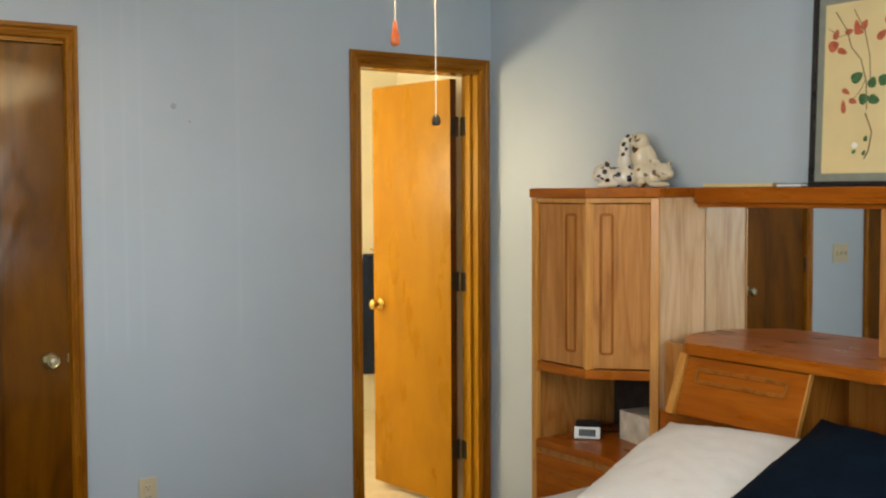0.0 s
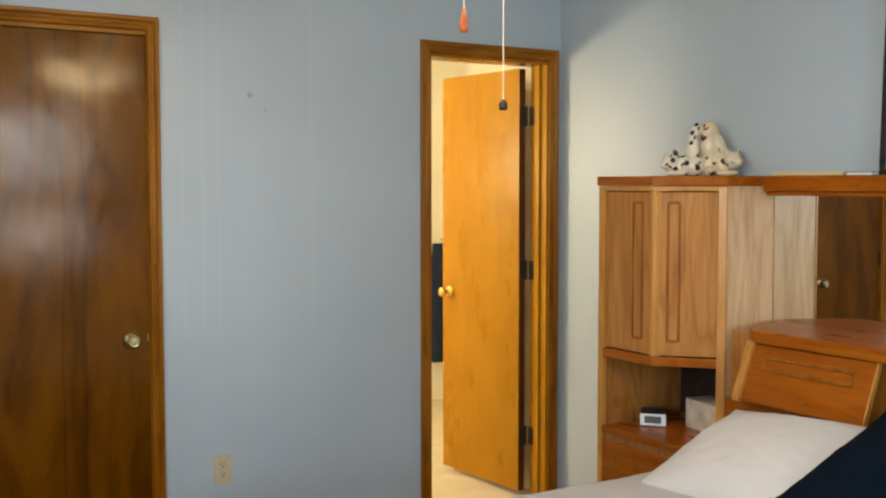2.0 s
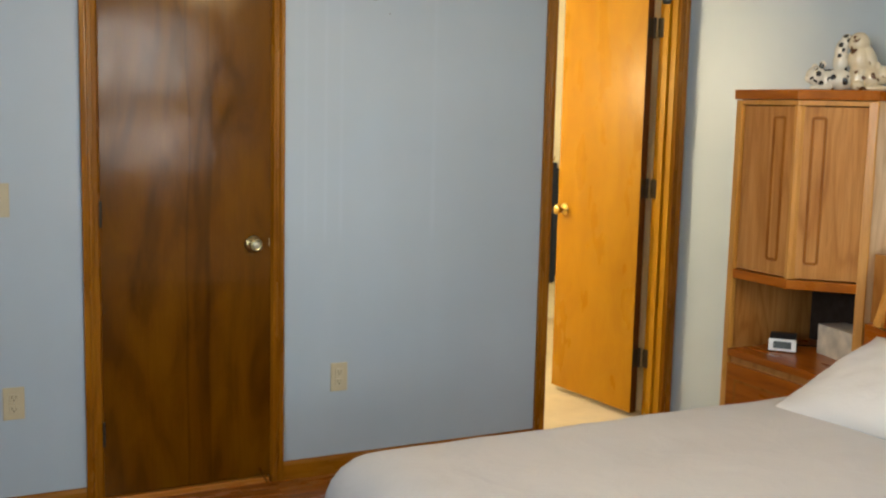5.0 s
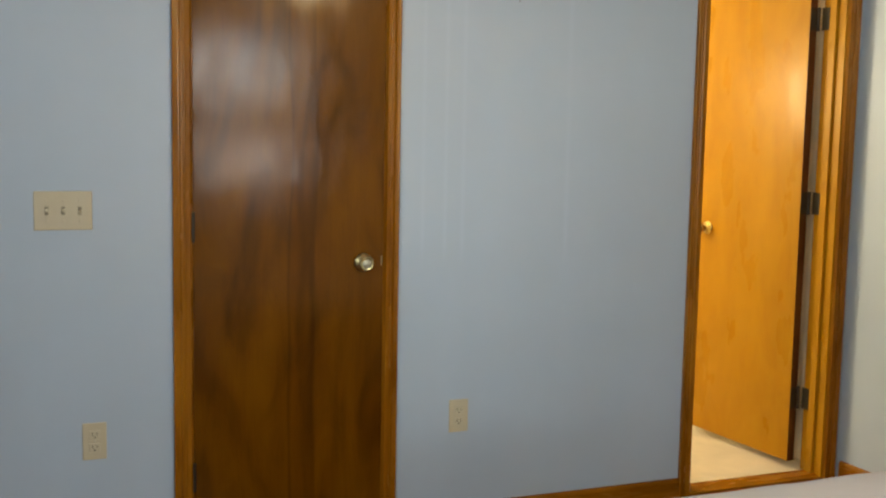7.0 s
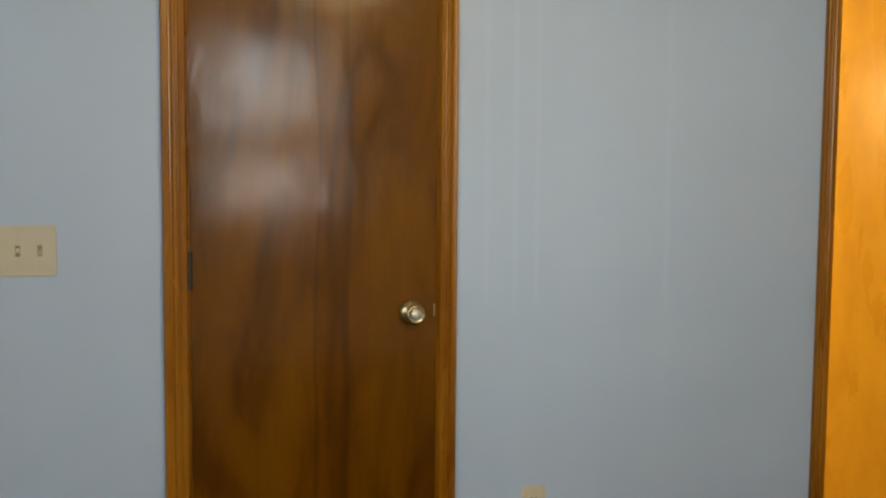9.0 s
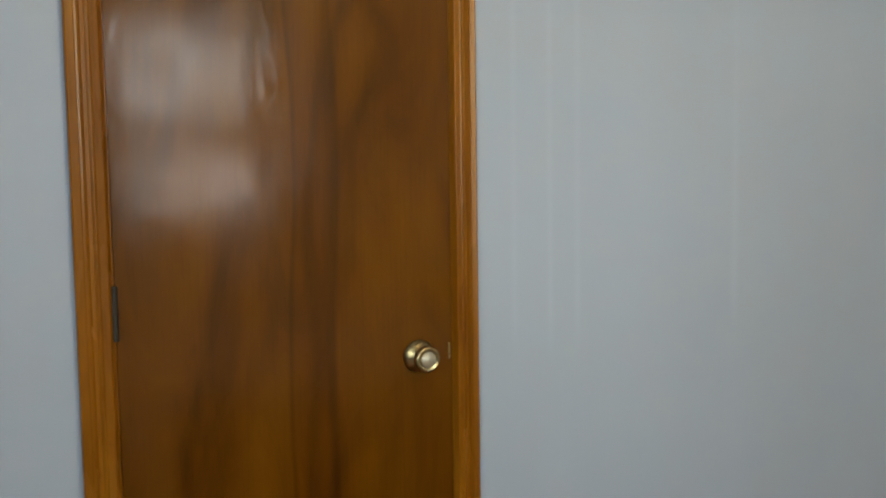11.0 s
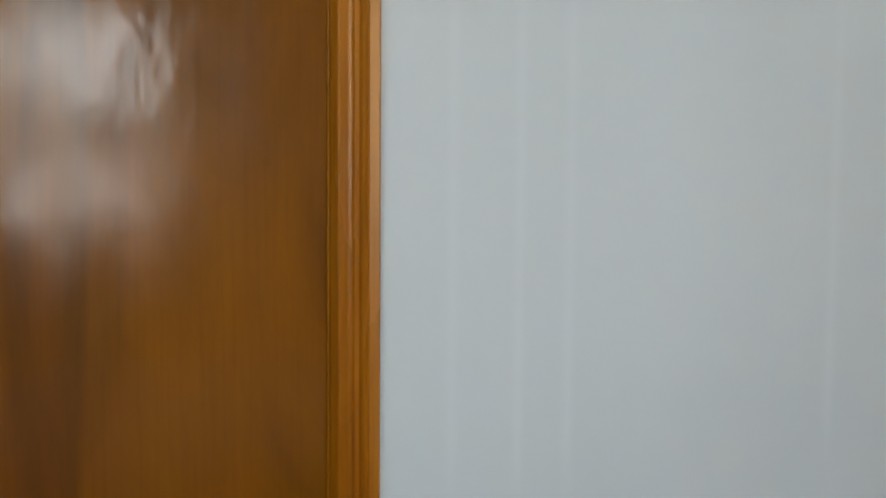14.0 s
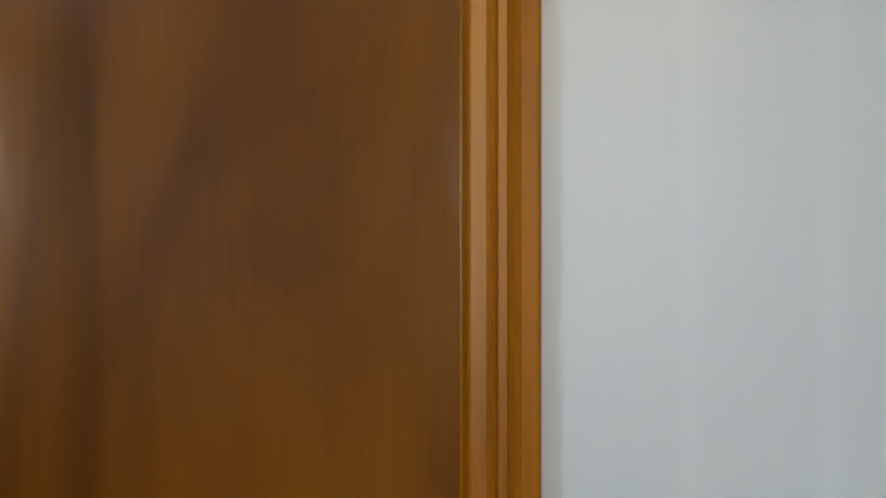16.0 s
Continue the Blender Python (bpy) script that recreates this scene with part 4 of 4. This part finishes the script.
TILT = Matrix.Translation((1.862, 0, PZB)) @ Matrix.Rotation(radians(1.8), 4, "Y") @ Matrix.Translation((-1.862, 0, -PZB))


def leaned(bm):
    bmesh.ops.transform(bm, matrix=TILT, verts=bm.verts)
    return bm


fw = 0.016
for name, a in (("frame_rail", (PYL, PZB, PYR, PZB + fw)), ("frame_rail", (PYL, PZT - fw, PYR, PZT)), ("frame_stile", (PYL, PZB + fw, PYL - fw, PZT - fw)), ("frame_stile", (PYR + fw, PZB + fw, PYR, PZT - fw))):
    part(name, leaned(box(1.840, a[0], a[1], 1.862, a[2], a[3], bev=0.002)), M_BLACK, art)
part("mat_board", leaned(box(1.852, PYL - fw, PZB + fw, 1.856, PYR + fw, PZT - fw)), M_MAT, art)
part("paper", leaned(box(1.8500, PYL - 0.042, PZB + 0.042, 1.8515, PYR + 0.042, PZT - 0.042)), M_PAPER, art)


def flat_leaf(y, z, ln, wd, ang, material, name="petal", xx=1.8494):
    """A painted almond shape on the paper."""
    bm = bmesh.new()
    pts = []
    for i in range(14):
        a = 2 * math.pi * i / 14
        u, v = ln / 2 * math.cos(a), wd / 2 * math.sin(a) * (1 - 0.35 * math.cos(a))
        c, s = math.cos(radians(ang)), math.sin(radians(ang))
        pts.append((xx, y - (u * c - v * s), z + u * s + v * c))
    lo = [bm.verts.new(p) for p in pts]
    bm.faces.new(lo)
    r = bmesh.ops.extrude_face_region(bm, geom=list(bm.faces))
    bmesh.ops.translate(bm, vec=(-0.0004, 0, 0), verts=[g for g in r["geom"] if isinstance(g, bmesh.types.BMVert)])
    bmesh.ops.recalc_face_normals(bm, faces=bm.faces)
    part(name, leaned(bm), material, art)


def twig(pts, r):
    part("twig", leaned(tube([(1.8496, y, z) for y, z in pts], r, 6)), M_TWIG, art)


oy, oz = PYL - 0.045, PZB
twig([(oy - 0.035, oz + 0.56), (oy - 0.075, oz + 0.50), (oy - 0.095, oz + 0.44), (oy - 0.13, oz + 0.40), (oy - 0.15, oz + 0.33), (oy - 0.155, oz + 0.24)], 0.0018)
twig([(oy - 0.01, oz + 0.51), (oy - 0.05, oz + 0.48), (oy - 0.09, oz + 0.485)], 0.0012)
twig([(oy - 0.10, oz + 0.56), (oy - 0.14, oz + 0.49), (oy - 0.16, oz + 0.41), (oy - 0.165, oz + 0.33)], 0.0015)
twig([(oy - 0.10, oz + 0.27), (oy - 0.13, oz + 0.30), (oy - 0.15, oz + 0.34)], 0.0010)
twig([(oy - 0.15, oz + 0.23), (oy - 0.175, oz + 0.17), (oy - 0.165, oz + 0.11), (oy - 0.15, oz + 0.085)], 0.0022)
for q in ((0.030, 0.452, 0.040, 0.036, 20), (0.038, 0.488, 0.034, 0.022, 70), (0.062, 0.432, 0.038, 0.020, -25), (0.085, 0.492, 0.030, 0.020, 10), (0.112, 0.505, 0.044, 0.022, 100),
          (0.120, 0.487, 0.034, 0.018, -10), (0.138, 0.508, 0.034, 0.024, 60), (0.080, 0.302, 0.032, 0.016, -30), (0.072, 0.255, 0.044, 0.017, 95), (0.105, 0.270, 0.030, 0.018, -20),
          (0.200, 0.47, 0.04, 0.024, 40), (0.235, 0.43, 0.04, 0.024, -30), (0.22, 0.52, 0.036, 0.022, 80)):
    flat_leaf(oy - q[0], oz + q[1], q[2], q[3], q[4], M_RED)
for q in ((0.118, 0.345, 0.044, 0.034, 30), (0.145, 0.275, 0.038, 0.034, 10), (0.172, 0.325, 0.036, 0.030, 70), (0.180, 0.27, 0.040, 0.03, -20), (0.215, 0.33, 0.046, 0.034, 15), (0.115, 0.110, 0.016, 0.012, 40), (0.155, 0.15, 0.02, 0.014, 80), (0.15, 0.105, 0.018, 0.012, 60)):
    flat_leaf(oy - q[0], oz + q[1], q[2], q[3], q[4], M_GREEN, "leaf", 1.8490)
flat_leaf(oy - 0.118, oz + 0.130, 0.022, 0.018, 0, M_WHITEPL, "petal", 1.8488)

# flat books and a tray on the shelf
bk = thing("book", (1.85, -1.50, 1.536), "thin tan book lying flat on the shelf", "book", "books on the shelf")
part("cover", box(1.812, -1.640, 1.5362, 1.890, -1.335, 1.5382, bev=0.0006), M_OAK_Y, bk)
part("page_block", box(1.814, -1.638, 1.5383, 1.889, -1.338, 1.5478), M_PAPER, bk)
part("cover", box(1.812, -1.640, 1.5479, 1.890, -1.335, 1.5500, bev=0.0006), M_PAPER, bk)
bk = thing("book", (1.85, -1.71, 1.536), "dark thin book with pale pages lying flat", "book", "books on the shelf")
part("cover", box(1.812, -1.752, 1.5362, 1.890, -1.652, 1.5378), M_BLACK, bk)
part("page_block", box(1.814, -1.750, 1.5379, 1.889, -1.655, 1.5456), M_WHITEPL, bk)
part("cover", box(1.812, -1.752, 1.5457, 1.890, -1.652, 1.5475), M_BLACK, bk)

# alarm clock on the open shelf
ck = thing("alarm_clock", (1.575, -1.01, 0.584), "small white digital alarm clock with a grey display", "clock")
CM = pose(1.606, -0.962, 0.5842, 0, 0, -48) @ Matrix.Diagonal((1.06, 1.06, 1.08, 1))


def clocked(bm):
    bmesh.ops.transform(bm, matrix=CM, verts=bm.verts)
    return bm


part("case", clocked(prism([(-0.022, 0), (0.040, 0), (0.040, 0.058), (0.006, 0.060), (-0.018, 0.044)], "x", -0.044, 0.044, bev=0.004)), M_BLACKPL, ck)
part("bezel", clocked(prism([(-0.0285, 0.004), (-0.0215, 0.003), (-0.0175, 0.043), (-0.0235, 0.045)], "x", -0.046, 0.046, bev=0.002)), M_WHITEPL, ck)
part("display", clocked(prism([(-0.0296, 0.013), (-0.0282, 0.012), (-0.0255, 0.036), (-0.0268, 0.037)], "x", -0.030, 0.030)), M_LCD, ck)
part("cord", tube([CM @ Vector(p) for p in ((0.01, 0.030, 0.02), (0.03, 0.07, 0.012), (0.07, 0.10, 0.005), (0.12, 0.12, 0.004), (0.15, 0.16, 0.004))], 0.0025), M_BLACKPL, ck)

tb = thing("tissue_box", (1.72, -1.17, 0.584), "printed cardboard tissue box on the open shelf", "tissue box")
TM = pose(1.735, -1.160, 0.5842, 0, 0, -12)
bm = box(-0.058, -0.115, 0, 0.058, 0.115, 0.110, bev=0.0015)
bmesh.ops.transform(bm, matrix=TM, verts=bm.verts)
part("carton", bm, M_BOX, tb)

# ---- ceiling fan with lit shades and two pulls ----
fx, fy = FAN
FZ = CEIL_Z - 0.05
fan = thing("ceiling_fan", (fx, fy, CEIL_Z), "ceiling fan with lit glass shades and two pulls", "ceiling fan")
part("canopy", lathe([(0, 0), (0.065, 0), (0.06, -0.03), (0.03, -0.055), (0.014, -0.06), (0.014, -0.15), (0, -0.15)], pose(fx, fy, CEIL_Z)), M_BRASS, fan, smooth=True)
part("motor", lathe([(0, -0.06), (0.05, -0.062), (0.135, -0.085), (0.155, -0.12), (0.150, -0.165), (0.10, -0.19), (0, -0.19)], pose(fx, fy, FZ)), M_BRASS, fan, smooth=True)
part("light_fitter", lathe([(0, -0.19), (0.05, -0.19), (0.055, -0.23), (0.035, -0.265), (0, -0.27)], pose(fx, fy, FZ)), M_BRASS, fan, smooth=True)
for i in range(5):
    m = pose(fx, fy, FZ - 0.165, 0, 0, 72 * i + 20)
    bm = prism([(0.17, -0.055), (0.62, -0.068), (0.655, -0.05), (0.66, 0.0), (0.655, 0.05), (0.62, 0.068), (0.17, 0.055)], "z", -0.004, 0.004, bev=0.001)
    bmesh.ops.transform(bm, matrix=m @ pose(0, 0, 0, 10), verts=bm.verts)
    bl = part("blade", bm, M_TRIM_X, fan)
    bm = box(0.13, -0.018, -0.008, 0.22, 0.018, -0.003, bev=0.001)
    bmesh.ops.transform(bm, matrix=m @ pose(0, 0, 0, 10), verts=bm.verts)
    part("blade_iron", bm, M_BRASS, bl)
part("light_bowl", lathe([(0.060, 0.085), (0.072, 0.080), (0.079, 0.062), (0.078, 0.040), (0.070, 0.020), (0.052, 0.006), (0.026, 0.001), (0, 0)], pose(fx, fy, 2.016), 32), M_GLOWGLASS, fan, "lit frosted glass bowl", True)
part("bowl_rim", lathe([(0, 0.128), (0.052, 0.128), (0.066, 0.10), (0.068, 0.082), (0.058, 0.080), (0, 0.09)], pose(fx, fy, 2.016), 32), M_BRASS, fan, smooth=True)
for sx in (-0.150, 0.150):
    m = pose(fx + sx, fy, 2.066)
    part("glass_shade", lathe([(0.020, 0.078), (0.030, 0.070), (0.046, 0.045), (0.055, 0.018), (0.058, 0.002), (0.052, 0.0), (0.030, 0.006), (0, 0.010)], m, 24), M_GLOWGLASS, fan, "lit frosted glass bell shade", True)
    part("shade_arm", tube([(fx + sx * 0.3, fy, 2.165), (fx + sx * 0.7, fy, 2.180), (fx + sx, fy, 2.165), (fx + sx, fy, 2.142)], 0.008), M_BRASS, fan, "curved brass arm")
P1, P2 = (0.079, -1.98), (0.186, -1.98)
part("pull_cord", tube([(P1[0], P1[1], 2.235), (P1[0], P1[1], 2.0), (P1[0], P1[1], 1.893)], 0.0016, 6), M_CORD, fan)
part("pull_knob", lathe([(0, 0.052), (0.003, 0.05), (0.0055, 0.035), (0.0095, 0.015), (0.0105, 0.006), (0.008, -0.001), (0.004, -0.003), (0, -0.003)], pose(P1[0], P1[1], 1.845), 16), M_TEAR, fan, "orange wooden teardrop pull", True)
part("pull_cord", tube([(P2[0], P2[1], 2.235), (P2[0], P2[1], 1.9), (P2[0], P2[1], 1.696)], 0.0014, 6), M_CORD, fan)
part("pull_knob", lathe([(0, 0.022), (0.004, 0.021), (0.009, 0.014), (0.0105, 0.004), (0.008, -0.003), (0, -0.004)], pose(P2[0], P2[1], 1.678), 16), M_HINGE, fan, "dark round pull", True)

# ---- next room ----
vl = thing("vanity_light", (NR_X0, 1.5, 1.85), "brass wall light with glass globes", "wall light")
part("back_plate", box(NR_X0, 1.25, 1.82, NR_X0 + 0.02, 1.75, 1.92, bev=0.004), M_BRASS_BRIGHT, vl)

jn = thing("jeans", (2.72, 2.37, 0.4), "dark blue denim trousers hanging on the wall", "clothes")


def hanging(x0, x1, z0, z1, y, d):
    bm = bmesh.new()
    n, k = 26, 22
    ring0 = None
    for j in range(n + 1):
        z = z1 + (z0 - z1) * j / n
        wd = (x1 - x0) / 2 * (0.72 + 0.28 * min(1, j / 6)) * (1 + 0.08 * noise.noise((0, 0, z * 5)))
        ring = []
        for i in range(k):
            a = 2 * math.pi * i / k
            f = 1 + 0.20 * noise.noise((math.cos(a) * 1.6, math.sin(a) * 1.6, z * 2.2))
            ring.append(bm.verts.new(((x0 + x1) / 2 + wd * math.cos(a) * f, y + d * math.sin(a) * f, z)))
        if ring0:
            for i in range(k):
                bm.faces.new((ring0[i], ring0[(i + 1) % k], ring[(i + 1) % k], ring[i]))
        else:
            bm.faces.new(ring)
        ring0 = ring
    bm.faces.new(ring0)
    bmesh.ops.recalc_face_normals(bm, faces=bm.faces)
    return bm


part("trouser_leg", hanging(2.60, 2.75, 0.28, 1.10, 2.33, 0.045), M_DENIM, jn, smooth=True)
part("trouser_leg", hanging(2.73, 2.86, 0.32, 1.06, 2.34, 0.04), M_DENIM, jn, smooth=True)
part("wall_hook", tube([(2.72, 2.40, 1.13), (2.72, 2.35, 1.12), (2.72, 2.34, 1.14)], 0.006), M_BRASS_BRIGHT, jn)

# ---- floor boards ----
rng = random.Random(7)
bw = 0.083
shared = {}


def board(x0, x1, y0):
    ln = round(x1 - x0, 2)
    if ln not in shared:
        bm = bmesh.new()
        h = ln / 2 - 0.0005
        w = bw / 2 - 0.0006
        pts = [(-w, -0.018), (w, -0.018), (w, -0.0012), (w - 0.0012, 0.0), (-w + 0.0012, 0.0), (-w, -0.0012)]
        a = [bm.verts.new((-h, y, z)) for y, z in pts]
        b = [bm.verts.new((h, y, z)) for y, z in pts]
        bm.faces.new(a)
        bm.faces.new(b[::-1])
        for i in range(6):
            bm.faces.new((a[i], b[i], b[(i + 1) % 6], a[(i + 1) % 6]))
        bmesh.ops.recalc_face_normals(bm, faces=bm.faces)
        me = bpy.data.meshes.new("plank")
        bm.to_mesh(me)
        bm.free()
        me.materials.append(M_FLOOR)
        shared[ln] = me
    ob = new("plank", shared[ln])
    ob.parent = floor_ob
    ob.location = ((x0 + x1) / 2, y0 + bw / 2, 0.0)


y = -bw - 0.001
while y > SOUTH_Y - 0.01:
    x = WEST_X + 0.002
    while x < EAST_X - 0.05:
        ln = rng.choice((0.8, 1.1, 1.4, 1.7))
        e = min(x + ln, EAST_X - 0.002)
        if EAST_X - e < 0.4:
            e = EAST_X - 0.002
        board(x, e, y)
        x = e
    y -= bw
